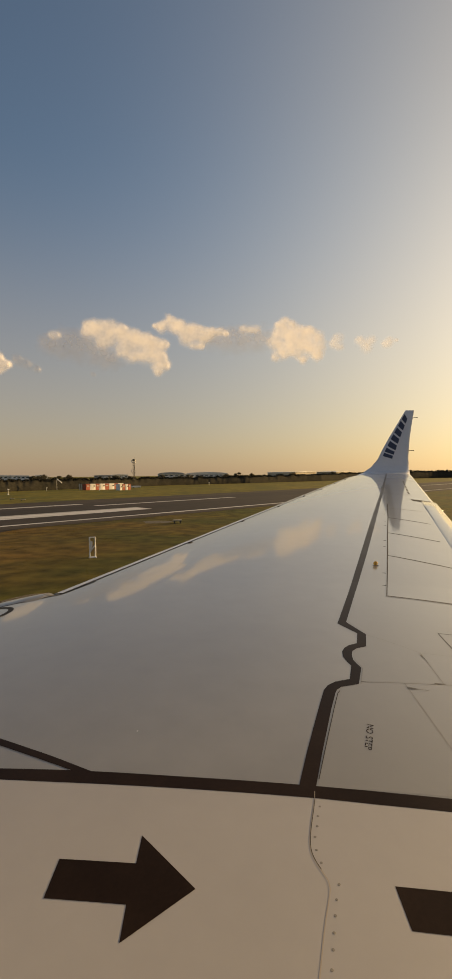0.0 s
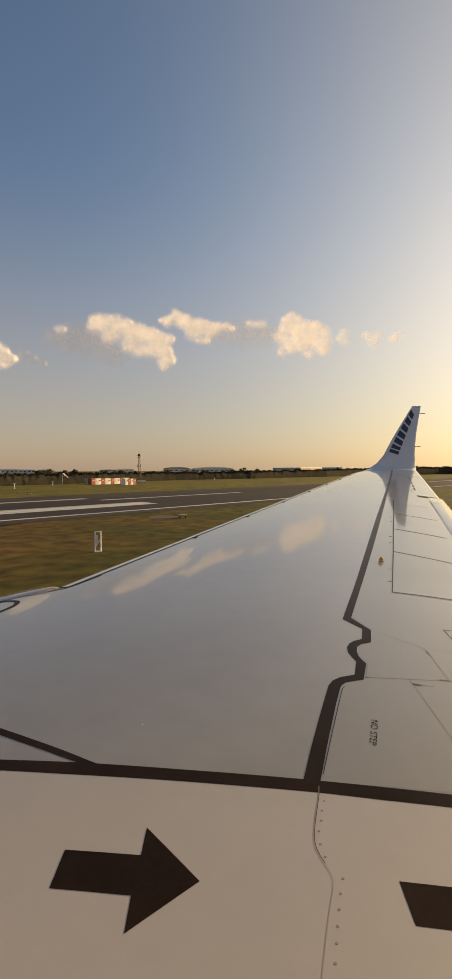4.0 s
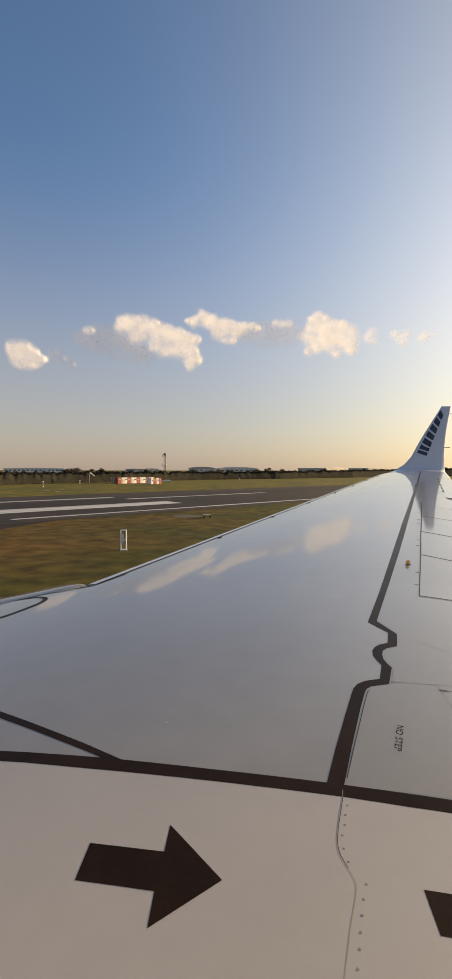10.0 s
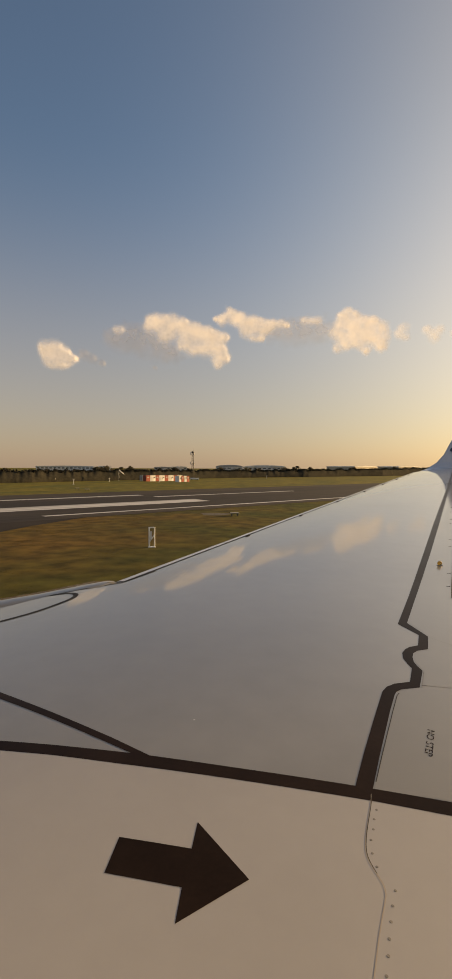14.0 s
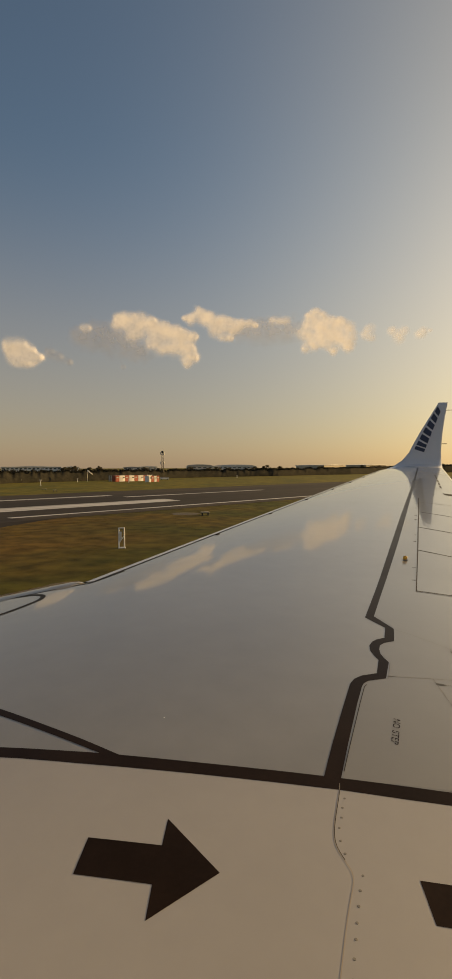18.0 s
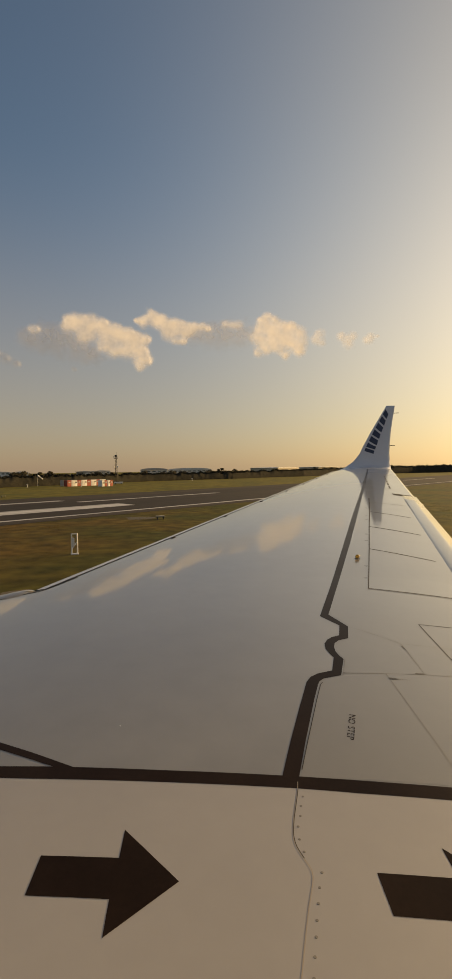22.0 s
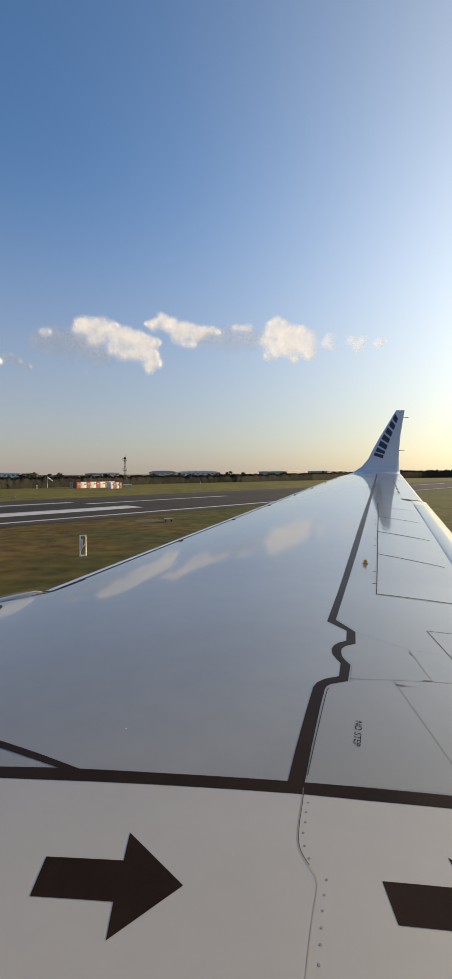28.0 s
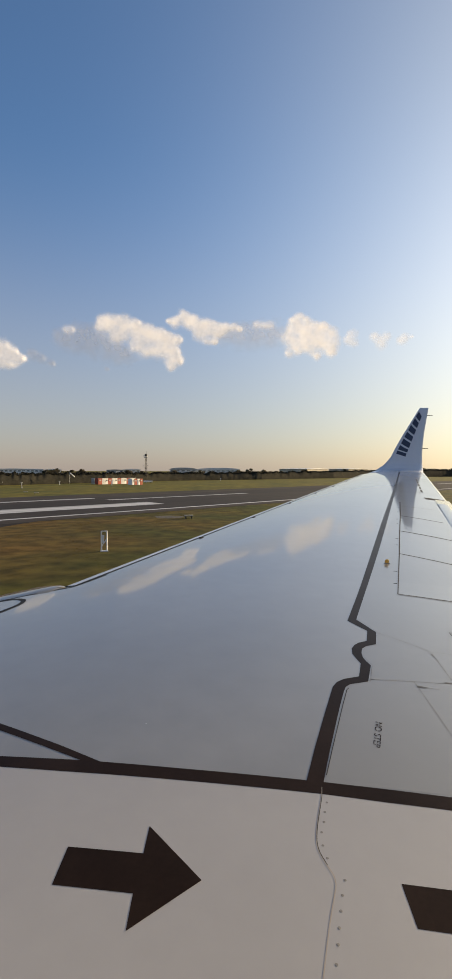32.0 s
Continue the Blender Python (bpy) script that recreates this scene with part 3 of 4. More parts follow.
# aileron with its gaps and bracket marks
part("panel_gap", stripe([(4.865, 12.746), (5.12, 12.63)], 0.03, 0.0012, 0.1), "gap", wing, "dark gap at the aileron's end")
part("panel_gap", stripe([(3.46, 8.80), (3.80, 8.74)], 0.2, 0.0036, 0.1), "gap", wing, "dark gap between flap and aileron")
for y in (9.9, 10.5, 11.1, 11.7, 12.3):
    x = 3.66 + (y - 9.4) * 0.335
    part("aileron_slot", stripe([(x - 0.067, y - 0.2), (x + 0.067, y + 0.2)], 0.035, 0.0012, 0.1), "gap", wing, "short dark slot along the aileron hinge")

# ---- winglet ----
SPAN = [(15.0, 0.0, 4.02, 5.87), (15.28, 0.03, 4.28, 5.96), (15.46, 0.10, 4.55, 6.02), (15.60, 0.26, 4.86, 6.05), (15.69, 0.48, 5.10, 6.07), (15.77, 0.75, 5.26, 6.11), (15.90, 1.17, 5.535, 6.195), (16.03, 1.61, 5.845, 6.31), (16.15, 2.055, 6.155, 6.435)]


def winglet_at(v, s):
    k = min(len(SPAN) - 2, int(v * (len(SPAN) - 1)))
    f = v * (len(SPAN) - 1) - k
    a, b = SPAN[k], SPAN[k + 1]
    y, h, xa, xb = (p + (q - p) * f for p, q in zip(a, b))
    x = xa + (xb - xa) * s
    base = wing_z(4.02 + 1.98 * s, 15.0)
    return Vector((x, y, base + h + (3.86 - base) * min(1, h / 0.5)))


rings = []
for k in range(33):
    v = k / 32
    up, low = [], []
    for j in range(13):
        s = j / 12
        p = winglet_at(v, s)
        q = winglet_at(min(1, v + 0.01), s) - winglet_at(max(0, v - 0.01), s)
        n = Vector((0, q.z, -q.y)).normalized()
        t = (0.07 - 0.045 * v) * (math.sqrt(s) * (1 - s) * 1.9) + 0.004
        up.append(p)
        low.append(p + n * t * 1.5)
    rings.append(up + low[::-1])
winglet = part("winglet", loft(rings), "winglet", wing, "white upswept winglet with navy lettering", smooth=True)
for k in range(7):
    v0 = 0.545 + 0.0625 * k
    bm = bmesh.new()
    s0, s1 = 0.12, 0.47 + 0.1 * k / 6
    grid = []
    for a in range(4):
        grid.append([bm.verts.new(winglet_at(v0 + 0.047 * a / 3 - 0.045 * b / 4, s0 + (s1 - s0) * b / 4) + Vector((0, -0.006, 0.002))) for b in range(5)])
    for a in range(3):
        for b in range(4):
            bm.faces.new((grid[a][b], grid[a][b + 1], grid[a + 1][b + 1], grid[a + 1][b]))
    part("livery_bar", bm, "navy", winglet, "navy lettering shown as a plain bar")
for v in (0.93, 0.62):
    p = winglet_at(v, 1.0)
    part("static_wick", rod(p, p + Vector((0.17, 0.0, 0.005)), 0.009), "black", wing, "thin black static wick")

# ---- fuselage side behind the camera ----
rings = []
for x in range(-14, 15, 2):
    rings.append([(x, -2.06 + 1.88 * math.cos(a * math.pi / 24), 3.65 + 1.98 * math.sin(a * math.pi / 24)) for a in range(48)])
tagged(part("fuselage", loft(rings), "fuselage", None, "white airliner fuselage beside the wing root", smooth=True), category="fuselage", kind="structure")

# ---- ground, taxiway and runway ----
def flat(outline, z, mat, name, label, category, kind="structure", step=0, parent=None):
    bm = bmesh.new()
    f = bm.faces.new([bm.verts.new((x, y, z)) for x, y in outline])
    f.normal_update()
    if f.normal.z < 0:
        f.normal_flip()
    bmesh.ops.triangulate(bm, faces=bm.faces[:])
    return tagged(part(name, bm, mat, parent, label), category=category, kind=kind)


flat([(4600 * math.cos(a * math.pi / 32), 4600 * math.sin(a * math.pi / 32)) for a in range(64)], 0.0, "grass", "ground", "rough mown airfield grass, green and straw coloured", "grass")
RD, RN = Vector((0.6756, 0.7373)), Vector((-0.7373, 0.6756))


def rw(u, n):
    """A place u metres along the runway and n metres across."""
    p = RD * u + RN * n
    return (p.x, p.y)


def band(u0, u1, n0, n1, z, mat, name, label, category):
    return flat([rw(u0, n0), rw(u1, n0), rw(u1, n1), rw(u0, n1)], z, mat, name, label, category)


band(-500, 1500, 36.4, 72.0, 0.02, "runway", "runway", "dark rubber-streaked asphalt runway with white markings", "runway")
band(-500, 1500, 64.5, 71.9, 0.026, "shoulder", "runway_shoulder", "paler worn asphalt strip along the far runway edge", "runway")
band(16, 1500, 36.5, 38.6, 0.026, "shoulder", "runway_shoulder", "paler worn asphalt strip along the near runway edge", "runway")
EDGE = curve([(-9.0, 44.0), (-12.3, 41.2), (-14.4, 38.2), (-15.3, 35.0), (-16.0, 31.5), (-16.4, 27.0), (-16.2, 21.5), (-14.6, 17.2), (-11.5, 14.2), (-6.0, 12.4), (2.0, 11.6), (60, 10.0)], 4)
flat([rw(-500, 36.5), rw(26.4, 36.5)] + EDGE + [(60, -40), (-420, -260)], 0.012, "tarmac", "taxiway", "dark asphalt taxiway joining the runway", "taxiway")
for name, u0, u1, n0, n1 in (("runway_edge_line", 16, 900, 38.95, 39.7), ("runway_line", -250, 39, 60.3, 61.9), ("runway_line", 38.3, 66.5, 55.8, 57.0), ("runway_line", 96, 126, 55.8, 57.0), ("runway_line", 156, 186, 55.8, 57.0), ("runway_line", 216, 246, 55.8, 57.0)):
    band(u0, u1, n0, n1, 0.032, "line", name, "worn white painted runway line", "line")
flat([rw(-90, 45.3), rw(38.4, 45.1), rw(39.3, 49.4), rw(-90, 50.0)], 0.032, "line", "runway_marking", "broad worn white runway marking", "marking")
ISLAND = EDGE + [rw(150, 36.3), rw(27, 36.3)]
flat(ISLAND, 0.005, "grass_dry", "grass_island", "dry brown and green grass between taxiway and runway", "grass")
# a bare hollow in the island grass
flat([(-4.9 + 1.25 * math.cos(k * 0.52) * (1 + 0.25 * math.sin(k * 1.7)), 42.2 + 1.3 * math.sin(k * 0.52)) for k in range(12)], 0.008, "bark", "bare_patch", "dark bare hollow in the grass", "soil")

# ---- clouds ----
def cloud(lumps, far, dense=1.0, step=0.05):
    """Heaped cloud: round lumps at the given bearing, height and radius in degrees, far metres away, swelling towards us, crisp above and ragged below."""
    a0, a1 = min(a - 1.6 * r for a, e, r in lumps), max(a + 1.6 * r for a, e, r in lumps)
    e0, e1 = min(e - 1.6 * r for a, e, r in lumps), max(e + 1.6 * r for a, e, r in lumps)
    na, ne = int((a1 - a0) / step) + 2, int((e1 - e0) / step) + 2
    verts, thick, faces = [], [], []
    degree = math.tan(radians(1)) * far
    for j in range(ne):
        for i in range(na):
            az, el = a0 + i * step, e0 + j * step
            p = Vector((az, el, 0.0))
            roll_a, roll_e = noise.noise(p * 0.9 + Vector((9, 4, 2))), noise.noise(p * 0.9 + Vector((1, 7, 5)))
            billow = noise.fractal(p * 1.1 + Vector((3, 8, 1)), 1.0, 2.1, 4)
            wisp = noise.fractal(p * 2.6 + Vector((5, 1, 7)), 0.9, 2.0, 3)
            swell = noise.noise(p * 0.75 + Vector((6, 2, 9))) + 0.15 * noise.noise(p * 1.6 + Vector((2, 6, 4)))
            near, under = 0.0, 0.0
            for la, le, r in lumps:
                da, de = (az - la) * math.cos(radians(el)) + 0.25 * r * roll_a, el - le + 0.25 * r * roll_e
                d = math.hypot(da, de) / (r * (1.4 if dense == 1.0 else 1.6))
                if d < 1.8:
                    w = math.exp(-2.2 * d * d)
                    near += w
                    under += w * max(0.0, -0.9 * de / r - 0.25 * da / r)
            soft = min(1.0, under / (near + 1e-6))
            full = 1.0 - math.exp(-2.0 * near)
            f = full - 0.24 + 0.2 * billow + 0.035 * wisp
            t = max(0.0, min(1.0, f / ((0.82 if dense == 1.0 else 0.95) + 0.7 * soft)))
            thick.append(dense * t * t * (3 - 2 * t))
            out = far - degree * (0.3 * full * full + 0.3 * full ** 4 + 0.16 * swell * full * full)
            verts.append(Vector((math.sin(radians(az)) * math.cos(radians(el)), math.cos(radians(az)) * math.cos(radians(el)), math.sin(radians(el)))) * out)
    for j in range(ne - 1):
        for i in range(na - 1):
            k = j * na + i
            if thick[k] + thick[k + 1] + thick[k + na] + thick[k + na + 1] > 0:
                faces.append((k, k + 1, k + na + 1, k + na))
    # stray wisps that have come loose are left out
    home_of = {}

    def root(k):
        while home_of.setdefault(k, k) != k:
            home_of[k] = home_of[home_of[k]]
            k = home_of[k]
        return k

    for f in faces:
        for k in f[1:]:
            home_of[root(k)] = root(f[0])
    sizes = {}
    for f in faces:
        sizes[root(f[0])] = sizes.get(root(f[0]), 0) + 1
    largest = max(sizes, key=sizes.get)
    faces = [f for f in faces if root(f[0]) == largest]
    used = sorted({k for f in faces for k in f})
    back = {k: n for n, k in enumerate(used)}
    home = verts[used[len(used) // 2]]
    me = bpy.data.meshes.new("cloud")
    me.from_pydata([verts[k] - home for k in used], [], [tuple(back[k] for k in f) for f in faces])
    me.attributes.new("thickness", "FLOAT", "POINT").data.foreach_set("value", [thick[k] for k in used])
    me.polygons.foreach_set("use_smooth", [True] * len(me.polygons))
    me.materials.append(M["cloud" if dense > 0.5 else "veil"])
    ob = new("cloud", me)
    ob.location = home
    return tagged(ob, "sunlit cream and grey cumulus cloud with added glow, low in the sky" if dense > 0.5 else "thin grey veil of cloud between heaped clouds", "cloud", "row of clouds")


# four heaps of cumulus
cloud([(-25.0, 12.7, 0.75), (-23.8, 12.6, 0.78), (-24.8, 11.7, 0.80), (-23.6, 11.6, 0.75), (-22.8, 12.2, 0.60), (-22.6, 11.4, 0.60), (-22.0, 11.6, 0.45), (-24.3, 11.1, 0.70), (-23.3, 11.0, 0.60)], 3200)
cloud([(-13.7, 15.6, 0.98), (-12.7, 15.9, 0.87), (-11.4, 15.7, 0.99), (-10.3, 15.6, 0.70), (-12.0, 14.7, 1.05), (-9.6, 14.5, 0.89), (-8.4, 14.7, 0.83), (-7.2, 14.2, 0.90), (-6.2, 14.6, 0.60), (-7.9, 13.3, 0.90), (-9.1, 13.0, 0.66), (-6.1, 12.4, 0.91), (-6.4, 11.6, 0.55), (-5.5, 12.2, 0.55), (-6.8, 13.3, 0.80), (-5.9, 13.3, 0.65), (-10.1, 13.5, 0.71), (-5.5, 14.4, 0.50), (-9.9, 15.2, 0.85), (-8.7, 15.0, 0.85), (-7.4, 14.8, 0.80)], 3200)
cloud([(-4.9, 16.7, 0.71), (-5.8, 16.2, 0.65), (-6.6, 16.3, 0.36), (-4.1, 16.2, 0.83), (-2.7, 15.6, 0.84), (-3.1, 15.0, 0.72), (-1.7, 15.9, 0.54), (-2.3, 14.3, 0.48), (-1.0, 15.3, 0.66), (-1.4, 14.3, 0.48), (-0.1, 15.8, 0.55), (0.7, 15.8, 0.46), (1.4, 15.6, 0.34), (-3.4, 16.2, 0.70), (-2.2, 15.9, 0.70), (-0.8, 15.7, 0.60)], 3200)
cloud([(8.1, 16.7, 0.52), (8.9, 16.4, 0.46), (7.4, 16.3, 0.47), (7.8, 15.4, 0.99), (7.1, 14.5, 0.88), (9.2, 15.0, 0.87), (10.8, 15.6, 0.57), (11.6, 14.9, 0.74), (11.9, 13.9, 0.63), (10.9, 13.6, 0.86), (9.2, 13.4, 0.76), (7.8, 13.3, 0.71), (6.9, 13.0, 0.47), (11.6, 12.9, 0.63), (10.0, 12.6, 0.47), (10.1, 14.6, 0.95), (9.7, 15.6, 0.60), (8.6, 14.2, 0.80), (9.4, 14.0, 0.80)], 3200)
# small puffs at the row's thin end and between the heaps
cloud([(3.4, 16.0, 0.43), (4.8, 16.0, 0.49), (4.1, 15.9, 0.36)], 3200, 0.7)
cloud([(13.8, 14.6, 0.54), (14.0, 13.8, 0.47), (13.3, 14.1, 0.41)], 3200, 0.7)
cloud([(16.2, 14.3, 0.46), (17.4, 14.2, 0.46), (16.9, 13.6, 0.59)], 3200, 0.7)
cloud([(18.9, 13.7, 0.44), (19.3, 14.0, 0.38), (20.0, 14.0, 0.19)], 3200, 0.7)
cloud([(-17.5, 14.85, 0.45), (-17.0, 14.9, 0.35)], 3200, 0.55)
cloud([(-13.3, 11.1, 0.29)], 3200, 0.4)
# thin veils that trail from the heaps
cloud([(-18.2, 13.9, 0.8), (-17.0, 13.8, 1.1), (-15.6, 14.0, 1.4), (-14.3, 13.9, 1.5), (-12.8, 13.0, 1.2), (-11.2, 12.5, 0.9)], 3300, 0.45)
cloud([(-0.8, 14.9, 0.9), (0.8, 14.9, 1.1), (2.2, 14.8, 1.2), (3.8, 14.9, 1.2), (5.6, 14.9, 1.3)], 3300, 0.48)
cloud([(-21.0, 12.1, 0.55), (-20.1, 11.7, 0.50), (-19.1, 11.3, 0.39)], 3300, 0.4)


# ---- trees along the airfield boundary ----
def bearing(az, far, z=0.0):
    return (math.sin(radians(az)) * far, math.cos(radians(az)) * far, z)


def tree(seed, height, wide):
    rnd = random.Random(seed)
    t = thing("tree", (0, 0, 0), "dark green broadleaf tree in the boundary belt", "tree", "boundary trees")
    bm = rod((0, 0, -0.2), (0.1, 0, height * 0.55), 0.22, 0.09, 7)
    for k in range(6):
        a = k * 1.05 + rnd.random()
        z = height * (0.25 + 0.05 * k)
        rod((0.05, 0, z), (math.cos(a) * wide * 0.35, math.sin(a) * wide * 0.35, z + height * 0.22), 0.07, 0.02, 5, bm)
    part("trunk", bm, "bark", t)
    bm = bmesh.new()
    blobs = [(rnd.uniform(-0.3, 0.3) * wide, rnd.uniform(-0.3, 0.3) * wide, height * rnd.uniform(0.14, 0.86), wide * rnd.uniform(0.16, 0.3)) for _ in range(11)]
    blobs.append((0, 0, height * 0.88, wide * 0.16))
    for _ in range(1150):
        bx, by, bz, br = rnd.choice(blobs)
        d = Vector((rnd.gauss(0, 1), rnd.gauss(0, 1), rnd.gauss(0, 0.9))).normalized() * br * rnd.uniform(0.55, 1.08)
        c = Vector((bx, by, bz)) + d
        if c.z < height * 0.08:
            continue
        r = rnd.uniform(0.26, 0.6)
        q = Euler((rnd.uniform(-1.2, 1.2), rnd.uniform(-1.2, 1.2), rnd.uniform(0, 6.3))).to_matrix()
        vs = [bm.verts.new(c + q @ Vector((r * math.cos(a) * rnd.uniform(0.6, 1.1), r * math.sin(a) * rnd.uniform(0.6, 1.1), 0.12 * rnd.uniform(-1, 1)))) for a in (0, 1.3, 2.6, 3.8, 5.1)]
        bm.faces.new(vs)
    part("crown", bm, "leaf", t)
    return t


kinds = [tree(5, 9.5, 7.0), tree(6, 8.0, 7.5), tree(7, 11.5, 6.5), tree(8, 7.0, 8.0), tree(9, 10.0, 8.5), tree(10, 5.0, 7.0)]
BELT = [(-70, 110), (-40, 125), (-26.4, 140), (-20, 153), (-13.5, 167), (-6.5, 196), (4, 230), (12, 280), (24, 400), (40, 520), (62, 600)]
rnd = random.Random(3)
used = set()
for (a0, d0), (a1, d1) in zip(BELT, BELT[1:]):
    n = int(radians(a1 - a0) * (d0 + d1) / 2 / (1.7 if a0 < 9 and a0 > -40 else 3.2))
    for k in range(n):
        f = (k + rnd.random() * 0.6) / n
        az, far = a0 + (a1 - a0) * f, d0 + (d1 - d0) * f + rnd.uniform(3.5, 11)
        kind = rnd.choice(kinds)
        sc = (0.3 + 0.15 * rnd.random() ** 1.2 * (1 if -20 < az < 8 else 0.5)) * (1 + 0.35 * max(0.0, far - 220) / 100)
        m = Matrix.Translation(bearing(az, far)) @ pose(0, 0, 0, 0, 0, rnd.uniform(0, 360)) @ Matrix.Diagonal((sc * 1.5, sc * 1.5, sc, 1))
        if kind.name not in used:
            used.add(kind.name)
            kind.matrix_basis = m
        else:
            c = copy_thing(kind, Matrix.Identity(4))
            c.matrix_basis = m

# low thicket that closes the belt under and between the trees
rnd = random.Random(21)
tv, tf = [], []


def thicket_top(az, far):
    rough = 3.15 + 0.6 * noise.noise(Vector((az * 1.3, 2.0, 5.0))) + 0.55 * noise.noise(Vector((az * 1.9, 1.0, 4.0)))
    return rough * (1 + 0.4 * max(0.0, far - 220) / 100)


for (a0, d0), (a1, d1) in zip(BELT, BELT[1:]):
    # the closed leafy mass, uneven towards the airfield
    na, nz = int((a1 - a0) / (0.06 if a0 > -45 and a0 < 30 else 0.3)) + 1, 9
    first = len(tv)
    for i in range(na + 1):
        az = a0 + (a1 - a0) * i / na
        far = d0 + (d1 - d0) * i / na
        top = thicket_top(az, far)
        for j in range(nz):
            u = j / (nz - 1)
            lump = noise.fractal(Vector((az * far * 0.008, u * top * 0.55, 3.0)), 0.8, 2.0, 2)
            tv.append(Vector(bearing(az, far - 1.0 + 3.5 * u * u + 0.3 * lump, u * top * 0.95)))
    for i in range(na):
        for j in range(nz - 1):
            k = first + i * nz + j
            tf.append((k, k + nz, k + nz + 1, k + 1))
    # loose sprays of leaves in front and above
    n = int(radians(a1 - a0) * (d0 + d1) / 2 * (45 if a0 > -45 and a0 < 30 else 15))
    for k in range(n):
        f = rnd.random()
        az, far = a0 + (a1 - a0) * f, d0 + (d1 - d0) * f
        u = rnd.uniform(0.82, 1.0)
        c = Vector(bearing(az, far - 1.0 + 3.5 * u * u + rnd.uniform(-0.5, 1.2), thicket_top(az, far) * u * 1.04))
        r = rnd.uniform(0.1, 0.24)
        q = Euler((rnd.uniform(-1.4, 1.4), rnd.uniform(-1.4, 1.4), rnd.uniform(0, 6.3))).to_matrix()
        i = len(tv)
        tv += [c + q @ Vector((r * math.cos(a) * rnd.uniform(0.6, 1.1), r * math.sin(a) * rnd.uniform(0.6, 1.1), 0.15 * rnd.uniform(-1, 1))) for a in (0, 1.3, 2.6, 3.8, 5.1)]
        tf.append((i, i + 1, i + 2, i + 3, i + 4))
thicket = bpy.data.meshes.new("thicket")
thicket.from_pydata(tv, [], tf)
thicket.polygons.foreach_set("use_smooth", [True] * len(tf))
thicket.materials.append(M["thicket"])
tagged(new("thicket", thicket), "dense dark green thicket along the airfield boundary", "hedge", kind="stuff")


# ---- buildings beyond the trees ----
def hall(az0, az1, far, high, wall, roof, arch, label, windows=0, side=0.0):
    """A long low industrial hall that fills the bearings from az0 to az1; side is the share of that breadth which its flank takes when it stands askew."""
    mid = (az0 + az1) / 2
    span = 2 * far * math.tan(radians(az1 - az0) / 2)
    askew = 55.0 if side else 0.0
    wide = span * (1 - side) / math.cos(radians(askew))
    deep = span * side / math.sin(radians(askew)) if side else 40.0
    t = thing("industrial_hall", bearing(mid, far), label, "building", "halls beyond the airfield", turn=askew - mid)
    eave = high - (1.9 if arch else 0.7)
    part("wall", box(wide, deep, eave), wall, t)
    prof = []
    for k in range(13):
        x = -0.5 + k / 12
        z = eave + (high - eave) * (math.sqrt(max(0, 1 - (2 * x) ** 2)) if arch else 1 - abs(2 * x) * 0.8)
        prof.append((x * (wide + 1.2), z))
    ring = [[(x, y, z) for x, z in prof] + [(prof[-1][0], y, eave - 0.3), (prof[0][0], y, eave - 0.3)] for y in (-deep / 2 - 0.6, deep / 2 + 0.6)]
    part("roof", loft(ring), roof, t)
    for k in range(windows):
        x = -wide / 2 + wide * (k + 0.5) / windows
        w = part("window", box(wide / windows * 0.6, 0.3, 0.9, (x, -deep / 2 - 0.1, eave * 0.62)), "glass", t)
        part("frame", box(wide / windows * 0.66, 0.16, 0.15, (x, -deep / 2 - 0.2, eave * 0.62 - 0.15)), "grey_clad", w)
    part("door", box(4, 0.3, 3.6, (wide * 0.2, -deep / 2 - 0.12, 0)), "grey_clad", t)
    return t


hall(-25.9, -20.2, 500, 5.7, "white", "grey_clad", False, "pale low industrial hall half hidden by trees", 14)
hall(-19.8, -18.3, 470, 5.4, "white", "grey_clad", False, "pale gable of a low hall above the trees", 2)
hall(-13.4, -11.7, 520, 5.2, "dark_clad", "dark_clad", False, "dark low warehouse behind the trees", 4)
hall(-11.6, -9.8, 540, 5.7, "white", "grey_clad", False, "pale warehouse behind the mast", 4)
hall(-6.4, -3.5, 560, 7.4, "grey_clad", "dark_clad", True, "dark hangar with a rounded roof", 5)
hall(-3.3, 1.4, 580, 7.2, "grey_clad", "grey_clad", True, "long grey hangar with a pale curved roof", 9)
hall(6.0, 11.4, 640, 7.1, "orange", "grey_clad", False, "cream warehouse with its end lit by the low sun", 0, 0.56)
hall(11.5, 15.7, 640, 7.1, "orange", "grey_clad", False, "cream warehouse with its end lit by the low sun", 0, 0.5)
hangar = hall(-52.0, -36.5, 420, 7.4, "grey_clad", "white", False, "long pale hangar with a row of roof vents", 0)
for k in range(12):
    part("roof_vent", box(1.6, 1.4, 0.8, (-52 + 9.4 * k, -8.0, 6.95), bevel=0.1), "dark_clad", hangar)
hall(-70.0, -63.0, 380, 6.6, "orange", "grey_clad", False, "cream warehouse with its end lit by the low sun", 0, 0.3)
tower = thing("water_tower", bearing(-34.8, 430), "pale bowl-shaped water tower beside the hangar", "tower")
part("column", rod((0, 0, 0), (0, 0, 5.2), 1.6, 1.3, 20), "white", tower)
rings = []
for r, z in ((1.3, 5.0), (2.0, 5.6), (4.2, 7.4), (4.4, 8.0), (4.0, 8.2)):
    rings.append([(r * math.cos(a * math.pi / 12), r * math.sin(a * math.pi / 12), z) for a in range(24)])
